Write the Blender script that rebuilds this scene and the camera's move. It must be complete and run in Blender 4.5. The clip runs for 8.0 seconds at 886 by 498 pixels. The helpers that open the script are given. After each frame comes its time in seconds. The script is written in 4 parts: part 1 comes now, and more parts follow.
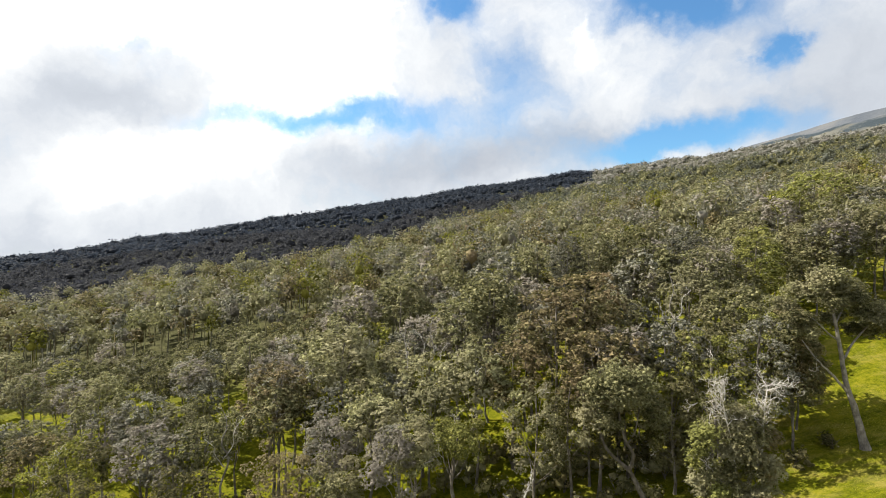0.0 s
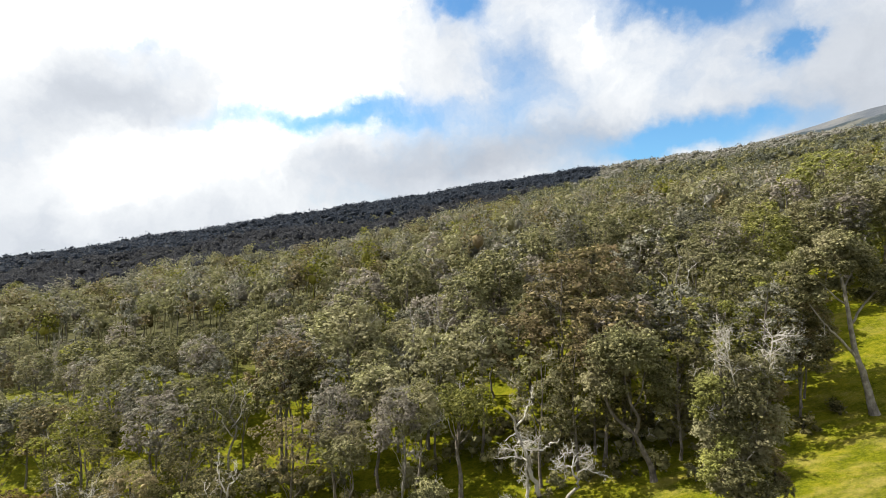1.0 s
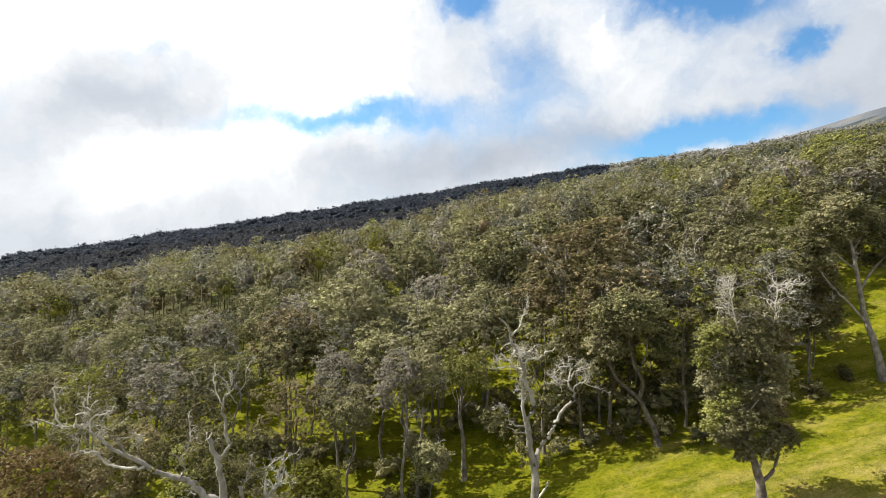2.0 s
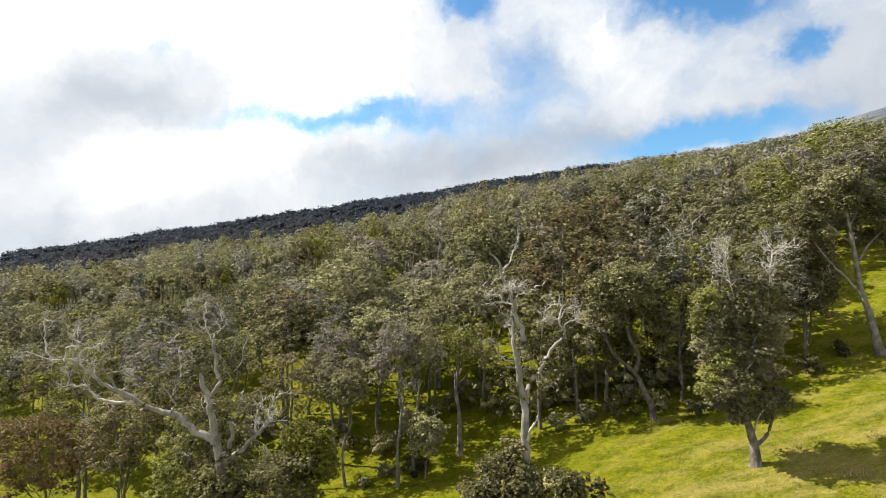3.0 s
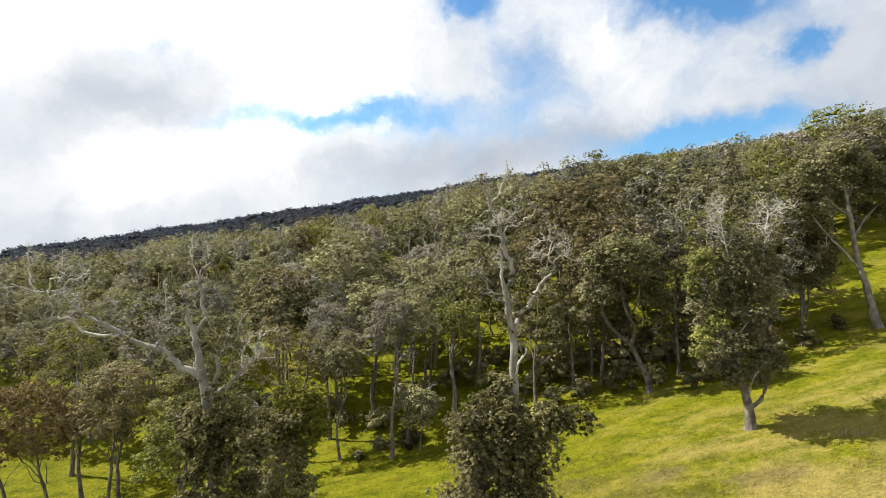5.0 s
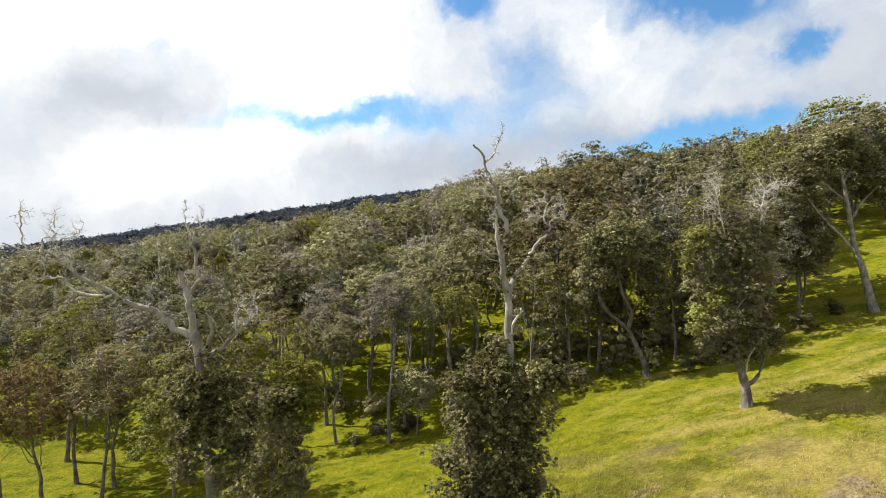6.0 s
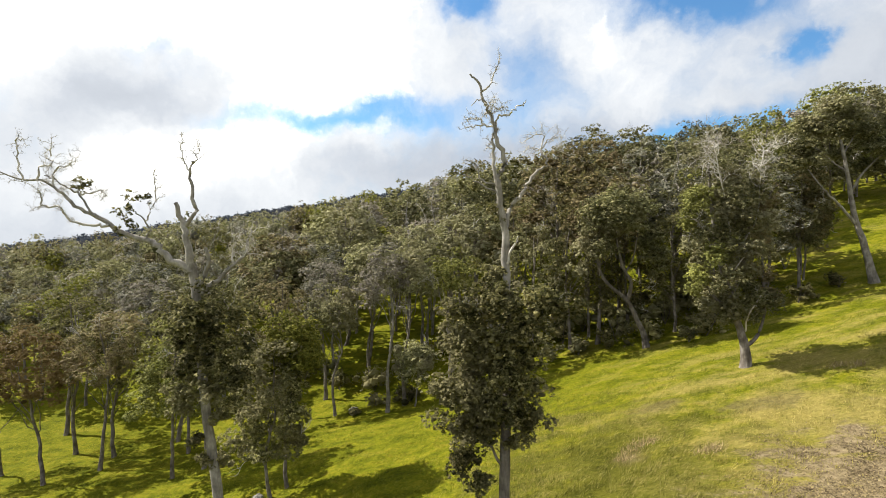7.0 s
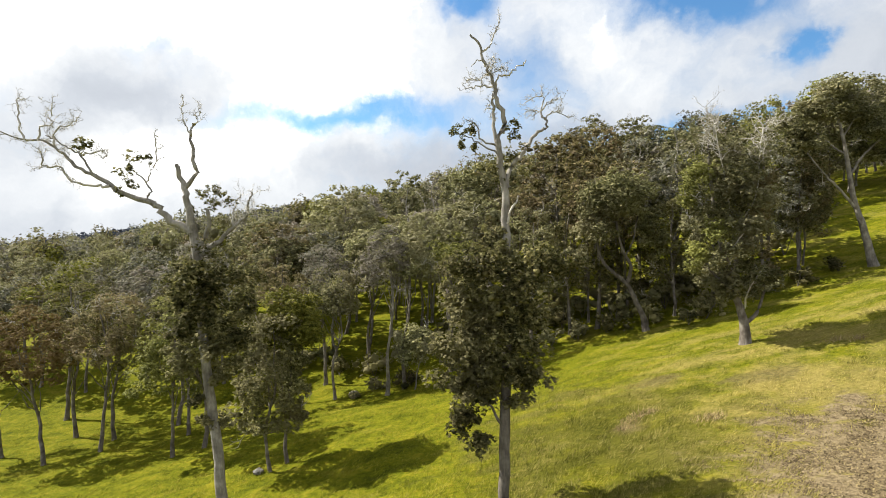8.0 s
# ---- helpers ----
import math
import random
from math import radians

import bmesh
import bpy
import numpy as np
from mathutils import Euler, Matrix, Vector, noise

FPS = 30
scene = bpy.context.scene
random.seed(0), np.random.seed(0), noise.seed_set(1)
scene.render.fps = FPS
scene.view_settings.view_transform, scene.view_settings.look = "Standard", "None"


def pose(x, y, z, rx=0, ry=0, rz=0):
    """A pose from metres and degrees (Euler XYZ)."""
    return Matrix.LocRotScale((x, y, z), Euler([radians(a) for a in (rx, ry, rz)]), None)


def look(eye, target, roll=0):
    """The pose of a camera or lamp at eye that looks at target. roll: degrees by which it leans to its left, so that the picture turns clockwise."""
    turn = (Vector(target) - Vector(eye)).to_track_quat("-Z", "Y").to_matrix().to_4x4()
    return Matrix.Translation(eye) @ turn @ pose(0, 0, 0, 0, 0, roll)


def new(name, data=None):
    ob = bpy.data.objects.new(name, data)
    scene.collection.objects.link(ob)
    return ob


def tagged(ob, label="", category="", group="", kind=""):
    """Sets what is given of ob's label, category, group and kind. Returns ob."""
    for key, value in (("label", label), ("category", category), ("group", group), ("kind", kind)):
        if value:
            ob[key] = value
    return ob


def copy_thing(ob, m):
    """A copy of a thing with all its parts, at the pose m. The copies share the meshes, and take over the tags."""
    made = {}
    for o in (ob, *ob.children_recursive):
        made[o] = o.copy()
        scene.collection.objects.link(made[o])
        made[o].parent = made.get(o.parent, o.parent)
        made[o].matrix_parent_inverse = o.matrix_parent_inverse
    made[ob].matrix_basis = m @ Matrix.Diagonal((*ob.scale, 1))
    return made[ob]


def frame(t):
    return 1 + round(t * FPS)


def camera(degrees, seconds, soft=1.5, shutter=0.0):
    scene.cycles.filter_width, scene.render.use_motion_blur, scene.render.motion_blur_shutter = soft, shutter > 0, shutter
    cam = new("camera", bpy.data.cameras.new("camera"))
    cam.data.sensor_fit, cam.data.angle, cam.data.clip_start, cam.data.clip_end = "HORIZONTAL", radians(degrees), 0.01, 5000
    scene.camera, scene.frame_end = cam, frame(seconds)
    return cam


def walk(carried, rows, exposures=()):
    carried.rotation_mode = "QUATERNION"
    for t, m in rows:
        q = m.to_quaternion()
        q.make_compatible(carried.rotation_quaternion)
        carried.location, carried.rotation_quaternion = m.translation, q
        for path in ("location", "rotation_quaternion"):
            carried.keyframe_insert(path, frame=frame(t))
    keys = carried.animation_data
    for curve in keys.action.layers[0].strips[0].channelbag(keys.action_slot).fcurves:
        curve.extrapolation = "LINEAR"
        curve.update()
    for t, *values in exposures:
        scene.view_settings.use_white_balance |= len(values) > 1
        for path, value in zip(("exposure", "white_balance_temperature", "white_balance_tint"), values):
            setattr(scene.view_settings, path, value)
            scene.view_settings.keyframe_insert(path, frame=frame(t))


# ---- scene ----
cam = camera(83.7, 8.0, soft=0.9)
PATH = [
    (0, (0.076, -0.999, 30.016), (0.076, 1.001, 30.021), 0.2),
    (0.5, (0.151, -1.105, 28.465), (0.138, 0.895, 28.466), 0.1),
    (1, (0.37, -1.183, 26.477), (0.34, 0.817, 26.477), -0.0),
    (1.5, (0.668, -1.124, 24.37), (0.609, 0.875, 24.37), -0.0),
    (3, (1.373, -1.058, 19.73), (1.308, 0.941, 19.731), 0.3),
    (3.5, (1.533, -1.069, 18.698), (1.466, 0.93, 18.699), 0.4),
    (4, (1.694, -1.062, 17.859), (1.626, 0.937, 17.86), 0.4),
    (4.5, (1.819, -0.934, 17.306), (1.751, 1.065, 17.305), 0.4),
    (6, (2.07, -0.727, 15.188), (2.01, 1.272, 15.187), 0.5),
    (6.5, (2.194, -0.694, 13.579), (2.135, 1.305, 13.578), 0.5),
    (7, (2.276, -0.683, 12.223), (2.212, 1.316, 12.222), 0.5),
    (7.5, (2.258, -0.679, 11.296), (2.194, 1.319, 11.294), 0.5),
    (8, (2.276, -0.734, 10.553), (2.213, 1.265, 10.551), 0.5),
]
walk(cam, [(t, look(eye, target, roll)) for t, eye, target, roll in PATH])

# ---- light and sky ----
SUN = Vector((-1.0, 0.33, 0.97)).normalized()
sun_data = bpy.data.lights.new("sun", "SUN")
sun_data.energy, sun_data.angle, sun_data.color = 5.0, radians(0.6), (1.0, 0.94, 0.82)
sun_lamp = new("sun", sun_data)
sun_lamp.matrix_world = look((-300, 135, 400), Vector((-300, 135, 400)) - SUN)
scene.view_settings.exposure = 1.12


class Nodes:
    """Short calls to put a node tree together."""

    def __init__(self, tree):
        self.tree = tree
        tree.nodes.clear()

    def put(self, kind, ins=None):
        n = self.tree.nodes.new(kind)
        for k, v in (ins or {}).items():
            s = n.inputs[k]
            if isinstance(v, bpy.types.NodeSocket):
                self.tree.links.new(v, s)
            elif isinstance(v, (tuple, list)) and len(v) == 3 and s.type == "RGBA":
                s.default_value = (*v, 1)
            else:
                s.default_value = v
        return n

    def math(self, op, a, b=0.0, clamp=False):
        n = self.put("ShaderNodeMath", {0: a, 1: b})
        n.operation, n.use_clamp = op, clamp
        return n.outputs[0]

    def vec(self, op, a, b):
        n = self.put("ShaderNodeVectorMath", {0: a, 1: b})
        n.operation = op
        return n.outputs[0]

    def noise(self, where, scale, detail=4.0, rough=0.55):
        return self.put("ShaderNodeTexNoise", {"Vector": where, "Scale": scale, "Detail": detail, "Roughness": rough})

    def mix(self, f, a, b, mode="MIX"):
        n = self.put("ShaderNodeMix")
        n.data_type, n.blend_type = "RGBA", mode
        for s, v in ((n.inputs[0], f), (n.inputs[6], a), (n.inputs[7], b)):
            if isinstance(v, bpy.types.NodeSocket):
                self.tree.links.new(v, s)
            else:
                s.default_value = (*v, 1) if isinstance(v, tuple) else v
        return n.outputs[2]

    def smooth(self, x, lo, hi):
        n = self.put("ShaderNodeMapRange", {0: x, 1: lo, 2: hi, 3: 0.0, 4: 1.0})
        n.interpolation_type = "SMOOTHSTEP"
        return n.outputs[0]

    def ramp(self, x, stops):
        n = self.put("ShaderNodeValToRGB", {0: x})
        e = n.color_ramp.elements
        while len(e) < len(stops):
            e.new(0.5)
        for el, (p, c) in zip(e, stops):
            el.position, el.color = p, (*c, 1)
        return n.outputs[0]


def build_world():
    world = bpy.data.worlds.new("sky")
    scene.world = world
    world.use_nodes = True
    g = Nodes(world.node_tree)
    d = g.put("ShaderNodeTexCoord").outputs["Generated"]
    sky = g.put("ShaderNodeTexSky")
    sky.sky_type, sky.sun_disc, sky.sun_elevation, sky.sun_rotation = "NISHITA", False, math.asin(SUN.z), math.atan2(SUN.x, SUN.y)
    sky.air_density, sky.dust_density, sky.ozone_density = 1.1, 0.6, 2.0
    blue = g.mix(1.0, sky.outputs[0], (SKY_GAIN * 0.56, SKY_GAIN * 0.88, SKY_GAIN * 1.06), "MULTIPLY")
    warp = g.noise(d, 3.2, 5.0, 0.6).outputs["Color"]
    w = g.vec("MULTIPLY", g.vec("SUBTRACT", warp, (0.5, 0.5, 0.5)), (0.26, 0.26, 0.20))
    fine = g.noise(d, 11.0, 6.0, 0.65).outputs["Color"]
    w2 = g.vec("MULTIPLY", g.vec("SUBTRACT", fine, (0.5, 0.5, 0.5)), (0.10, 0.10, 0.08))
    dw = g.vec("ADD", d, g.vec("ADD", w, w2))
    xyz = g.put("ShaderNodeSeparateXYZ", {0: dw}).outputs
    ahead = g.math("MAXIMUM", xyz[1], 0.12)
    u, v = g.math("DIVIDE", xyz[0], ahead), g.math("DIVIDE", xyz[2], ahead)

    def blob(u0, v0, a, b, tilt=0.0):
        du, dv = g.math("SUBTRACT", u, u0), g.math("SUBTRACT", v, v0)
        dv = g.math("SUBTRACT", dv, g.math("MULTIPLY", du, tilt))
        q = g.math("ADD", g.math("POWER", g.math("ABSOLUTE", g.math("DIVIDE", du, a)), 2.0),
                   g.math("POWER", g.math("ABSOLUTE", g.math("DIVIDE", dv, b)), 2.0))
        return g.math("EXPONENT", g.math("MULTIPLY", q, -1.0))

    def total(rows):
        out = 0.0
        for k, *row in rows:
            out = g.math("ADD", g.math("MULTIPLY", blob(*row), k), out)
        return out

    # gaps of blue between the clouds: depth, direction, size, slope
    gaps = total([(0.86, -0.245, 0.272, 0.25, 0.036, 0.02), (0.95, 0.45, 0.53, 0.17, 0.055, -0.05), (0.8, 0.655, 0.405, 0.04, 0.046, 0.6),
                  (1.2, 0.50, 0.212, 0.19, 0.045, 0.14), (0.33, 0.13, 0.36, 0.08, 0.12, -1.0), (0.8, 0.02, 0.50, 0.08, 0.04),
                  (0.9, 0.5, 0.75, 0.5, 0.13), (0.27, 0.42, 0.38, 0.42, 0.2)])
    bulk = g.noise(dw, 2.3, 7.0, 0.58).outputs["Fac"]
    body = g.noise(dw, 5.5, 6.0, 0.6).outputs["Fac"]
    cover = g.math("ADD", g.math("MULTIPLY", bulk, 1.2), g.math("MULTIPLY", body, 0.8))
    cover = g.math("SUBTRACT", g.math("SUBTRACT", cover, gaps), 0.2)
    cover = g.smooth(cover, -0.14, 0.72)
    # thick cloud is greyer below and away from the sun
    grey = total([(0.72, -0.70, 0.335, 0.18, 0.10), (0.36, 0.3, 0.205, 0.45, 0.05, 0.12), (0.16, -0.75, 0.04, 0.6, 0.07, 0.1), (0.2, -0.95, 0.2, 0.12, 0.1),
                  (0.4, 0.85, 0.36, 0.25, 0.16), (0.26, 0.02, 0.2, 0.36, 0.055, 0.08), (0.25, 0.10, 0.42, 0.12, 0.12), (0.14, -0.25, 0.17, 0.3, 0.05, 0.1)])
    lit = g.math("SUBTRACT", g.math("ADD", 0.62, g.math("MULTIPLY", g.math("SUBTRACT", body, 0.5), 0.9)), grey)
    sunny = total([(0.5, -0.55, 0.45, 0.55, 0.22), (0.45, -0.55, 0.16, 0.4, 0.10, 0.05), (0.12, 0.36, 0.32, 0.2, 0.1), (0.15, 0.18, 0.47, 0.12, 0.06)])
    lit = g.math("ADD", lit, sunny, True)
    cloud = g.ramp(lit, [(0.0, (0.235, 0.253, 0.285)), (0.45, (0.325, 0.345, 0.375)), (0.8, (0.445, 0.457, 0.468)), (1.0, (0.72, 0.72, 0.705))])
    back = g.put("ShaderNodeBackground", {0: g.mix(cover, blue, cloud), 1: 1.0})
    g.put("ShaderNodeOutputWorld", {0: back.outputs[0]})


SKY_GAIN = 0.079
build_world()


BARE = (24.6, 18.8, 9.9, 8.2)  # the bare patch of soil: middle and half widths


# ---- materials ----
def material(name):
    m = bpy.data.materials.new(name)
    m.use_nodes = True
    return m, Nodes(m.node_tree)


def finish(g, shader):
    g.put("ShaderNodeOutputMaterial", {0: shader})


def leaf_material(name, dark, mid, light, odd, through_light=0.3, varied=1.0, glow=0.4):
    """Leaves: each one differs a little, each tree more, each stand most."""
    m, g = material(name)
    geo = g.put("ShaderNodeNewGeometry").outputs
    where, isle = geo["Position"], geo["Random Per Island"]
    own = g.put("ShaderNodeObjectInfo").outputs["Random"]
    stand = g.noise(where, 0.16, 3.0, 0.6).outputs["Fac"]
    clump = g.noise(where, 0.9, 3.0, 0.6).outputs["Fac"]
    k = g.math("ADD", g.math("MULTIPLY", isle, 0.95), g.math("MULTIPLY", clump, 0.9))
    k = g.math("ADD", g.math("SUBTRACT", k, 0.57), g.math("MULTIPLY", g.math("SUBTRACT", own, 0.5), 0.35))
    col = g.ramp(k, [(0.0, dark), (0.5, mid), (1.0, light)])
    col = g.mix(g.math("MULTIPLY", g.smooth(g.math("ADD", stand, g.math("MULTIPLY", own, 0.35)), 0.58, 0.86), 0.75), col, odd)
    hsv = g.put("ShaderNodeHueSaturation", {"Hue": g.math("ADD", 0.485, g.math("MULTIPLY", own, 0.03)), "Saturation": 1.0,
                                            "Value": g.math("ADD", g.math("ADD", 1.02 - 0.62 * varied, g.math("MULTIPLY", g.noise(where, 0.2, 2.0, 0.5).outputs["Fac"], 0.75 * varied)), g.math("MULTIPLY", g.math("FRACT", g.math("MULTIPLY", own, 7.31)), 0.5 * varied)), "Color": col})
    p = g.put("ShaderNodeBsdfPrincipled", {"Base Color": hsv.outputs[0], "Roughness": 0.65, "Specular IOR Level": 0.07})
    t = g.put("ShaderNodeBsdfTranslucent", {0: g.mix(glow, hsv.outputs[0], (0.18, 0.195, 0.05))})
    finish(g, g.put("ShaderNodeMixShader", {0: through_light, 1: p.outputs[0], 2: t.outputs[0]}).outputs[0])
    return m


def bark_material(name, a, b, c, scale=1.0):
    m, g = material(name)
    where = g.put("ShaderNodeTexCoord").outputs["Object"]
    own = g.put("ShaderNodeObjectInfo").outputs["Random"]
    long = g.vec("MULTIPLY", where, (1.0, 1.0, 0.22))
    grain = g.noise(long, 9.0 * scale, 5.0, 0.65).outputs["Fac"]
    patch = g.noise(where, 1.3 * scale, 4.0, 0.6).outputs["Fac"]
    col = g.ramp(g.math("ADD", g.math("MULTIPLY", grain, 0.8), g.math("SUBTRACT", g.math("MULTIPLY", patch, 1.2), 0.5)), [(0.22, a), (0.5, b), (0.78, c)])
    col = g.mix(g.math("MULTIPLY", own, 0.35), col, a)
    bump = g.put("ShaderNodeBump", {"Height": grain, "Strength": 0.9, "Distance": 0.05})
    p = g.put("ShaderNodeBsdfPrincipled", {"Base Color": col, "Roughness": 0.85, "Specular IOR Level": 0.2, "Normal": bump.outputs[0]})
    finish(g, p.outputs[0])
    return m


def zones(g, where):
    """How rough, how dry and how bare the meadow is at a place, and its three grains."""
    xyz = g.put("ShaderNodeSeparateXYZ", {0: where}).outputs
    big = g.noise(where, 0.07, 4.0, 0.6).outputs["Fac"]
    mid = g.noise(g.vec("MULTIPLY", where, (0.6, 1.4, 0.0)), 0.45, 5.0, 0.65).outputs["Fac"]
    patch = g.noise(g.vec("MULTIPLY", where, (0.7, 1.2, 0.0)), 0.22, 5.0, 0.7).outputs["Fac"]

    def spot_at(x0, y0, a, b, ragged, lo, hi):
        rx, ry = g.math("DIVIDE", g.math("SUBTRACT", xyz[0], x0), a), g.math("DIVIDE", g.math("SUBTRACT", xyz[1], y0), b)
        r = g.math("SQRT", g.math("ADD", g.math("MULTIPLY", rx, rx), g.math("MULTIPLY", ry, ry)))
        return g.smooth(g.math("ADD", r, g.math("MULTIPLY", g.math("SUBTRACT", mid, 0.5), ragged)), hi, lo)

    bare = spot_at(*BARE, 1.9, 0.8, 1.1)
    rough = spot_at(10.5, 27.0, 8.0, 9.5, 3.2, 0.35, 1.25)
    # the open slope is drier than the grass below the trees
    open_side = g.math("MULTIPLY", g.smooth(xyz[0], 2.0, 24.0), g.math("SUBTRACT", 1.0, g.math("MULTIPLY", g.smooth(xyz[1], 32.0, 46.0), 0.5)))
    dry = g.smooth(g.math("ADD", g.math("ADD", g.math("MULTIPLY", open_side, 0.24), patch), g.math("MULTIPLY", g.math("SUBTRACT", mid, 0.5), 0.5)), 0.56, 0.86)
    dry = g.math("MAXIMUM", g.math("MULTIPLY", dry, g.math("ADD", 0.25, g.math("MULTIPLY", open_side, 0.75))), g.math("MULTIPLY", spot_at(*BARE, 2.4, 0.9, 1.45), 0.8))
    brown = g.math("MAXIMUM", spot_at(21.2, 30.8, 2.6, 1.3, 2.6, 0.3, 1.1), g.math("MAXIMUM", spot_at(12.2, 27.4, 1.5, 0.9, 2.2, 0.3, 1.1), spot_at(15.6, 32.8, 2.6, 1.1, 2.6, 0.3, 1.1)))
    return xyz, big, mid, patch, bare, rough, dry, brown


def ground_material():
    m, g = material("meadow grass")
    where = g.put("ShaderNodeNewGeometry").outputs["Position"]
    xyz, big, mid, patch, bare, rough, dry, brown = zones(g, where)
    fine = g.noise(g.vec("MULTIPLY", where, (1.3, 3.2, 1.0)), 2.6, 5.0, 0.75).outputs["Fac"]
    tuft = g.noise(where, 1.7, 6.0, 0.75).outputs["Fac"]
    tint = g.math("ADD", g.math("MULTIPLY", mid, 0.9), g.math("MULTIPLY", g.math("SUBTRACT", fine, 0.5), 1.0))
    tint = g.math("ADD", tint, g.math("MULTIPLY", g.math("SUBTRACT", tuft, 0.5), 1.0))
    grass = g.ramp(tint, [(0.2, (0.048, 0.060, 0.003)), (0.45, (0.112, 0.120, 0.005)), (0.7, (0.185, 0.166, 0.012))])
    straw = g.ramp(fine, [(0.3, (0.16, 0.125, 0.035)), (0.7, (0.34, 0.27, 0.10))])
    col = g.mix(g.math("MULTIPLY", dry, 0.75), grass, straw)
    long = g.ramp(g.math("ADD", g.math("MULTIPLY", fine, 0.5), g.math("MULTIPLY", patch, 0.5)), [(0.38, (0.042, 0.042, 0.006)), (0.5, (0.094, 0.090, 0.014)), (0.6, (0.18, 0.142, 0.045))])
    col = g.mix(g.math("MULTIPLY", rough, 0.85), col, long)
    clod = g.noise(where, 3.4, 6.0, 0.8).outputs["Fac"]
    soil = g.ramp(clod, [(0.36, (0.07, 0.05, 0.03)), (0.5, (0.19, 0.147, 0.088)), (0.66, (0.31, 0.25, 0.15))])
    col = g.mix(g.math("MULTIPLY", brown, 0.55), col, g.ramp(fine, [(0.3, (0.075, 0.055, 0.025)), (0.7, (0.21, 0.165, 0.08))]))
    col = g.mix(g.math("MULTIPLY", bare, 0.95), col, soil)
    litter = g.ramp(mid, [(0.3, (0.035, 0.032, 0.016)), (0.6, (0.075, 0.075, 0.03))])
    col = g.mix(g.smooth(g.math("ADD", xyz[1], g.math("MULTIPLY", big, 40.0)), 112.0, 140.0), col, litter)
    h = g.math("ADD", g.math("ADD", g.math("MULTIPLY", fine, 0.35), mid), g.math("MULTIPLY", tuft, 0.7))
    bump = g.put("ShaderNodeBump", {"Height": h, "Strength": 0.9, "Distance": 0.25})
    p = g.put("ShaderNodeBsdfPrincipled", {"Base Color": col, "Roughness": 0.95, "Specular IOR Level": 0.05, "Normal": bump.outputs[0]})
    finish(g, p.outputs[0])
    return m


def grass_material(name):
    m, g = material(name)
    geo = g.put("ShaderNodeNewGeometry").outputs
    isle, where = geo["Random Per Island"], geo["Position"]
    xyz, big, mid, patch, bare, rough, dry, brown = zones(g, where)
    k = g.math("ADD", g.math("MULTIPLY", isle, 0.55), g.math("SUBTRACT", g.math("MULTIPLY", mid, 1.1), 0.3))
    col = g.ramp(k, [(0.1, (0.085, 0.108, 0.008)), (0.5, (0.20, 0.208, 0.018)), (0.9, (0.38, 0.335, 0.07))])
    col = g.mix(g.math("MULTIPLY", dry, 0.7), col, g.ramp(isle, [(0.0, (0.21, 0.17, 0.04)), (1.0, (0.56, 0.46, 0.19))]))
    col = g.mix(g.math("MULTIPLY", rough, 0.75), col, g.ramp(g.math("ADD", g.math("MULTIPLY", isle, 0.5), g.math("MULTIPLY", patch, 0.5)), [(0.25, (0.050, 0.054, 0.008)), (0.5, (0.138, 0.136, 0.028)), (0.72, (0.34, 0.295, 0.12))]))
    col = g.mix(g.math("MULTIPLY", brown, 0.55), col, (0.26, 0.195, 0.09))
    p = g.put("ShaderNodeBsdfPrincipled", {"Base Color": col, "Roughness": 0.8, "Specular IOR Level": 0.08})
    t = g.put("ShaderNodeBsdfTranslucent", {0: col})
    finish(g, g.put("ShaderNodeMixShader", {0: 0.45, 1: p.outputs[0], 2: t.outputs[0]}).outputs[0])
    return m


def plain_rock(name, stops, scale, bump_m):
    m, g = material(name)
    where = g.put("ShaderNodeNewGeometry").outputs["Position"]
    n = g.noise(where, scale, 8.0, 0.62).outputs["Fac"]
    bump = g.put("ShaderNodeBump", {"Height": n, "Strength": 0.8, "Distance": bump_m})
    p = g.put("ShaderNodeBsdfPrincipled", {"Base Color": g.ramp(n, stops), "Roughness": 0.92, "Specular IOR Level": 0.1, "Normal": bump.outputs[0]})
    finish(g, p.outputs[0])
    return m


OLIVE = leaf_material("olive leaves", (0.073, 0.076, 0.038), (0.226, 0.218, 0.104), (0.422, 0.402, 0.207), (0.235, 0.207, 0.132))
GREY = leaf_material("grey-green leaves", (0.083, 0.084, 0.068), (0.232, 0.228, 0.175), (0.385, 0.375, 0.313), (0.243, 0.202, 0.180))
DULL = leaf_material("dull grey-green leaves", (0.062, 0.067, 0.056), (0.153, 0.161, 0.129), (0.258, 0.267, 0.234), (0.161, 0.143, 0.134))
FRESH = leaf_material("fresh yellow-green leaves", (0.079, 0.089, 0.013), (0.226, 0.233, 0.038), (0.419, 0.400, 0.077), (0.293, 0.260, 0.056))
RUSTY = leaf_material("rusty olive leaves", (0.056, 0.048, 0.025), (0.198, 0.164, 0.082), (0.366, 0.306, 0.161), (0.215, 0.162, 0.096))
RUSSET = leaf_material("russet leaves", (0.043, 0.032, 0.014), (0.120, 0.085, 0.036), (0.195, 0.142, 0.064), (0.145, 0.084, 0.040))
MOSS = leaf_material("mossy green leaves", (0.076, 0.083, 0.023), (0.228, 0.236, 0.064), (0.417, 0.416, 0.119), (0.256, 0.240, 0.085))
DARK = leaf_material("dark glossy leaves", (0.033, 0.035, 0.015), (0.161, 0.147, 0.062), (0.455, 0.404, 0.184), (0.167, 0.144, 0.080), 0.35)
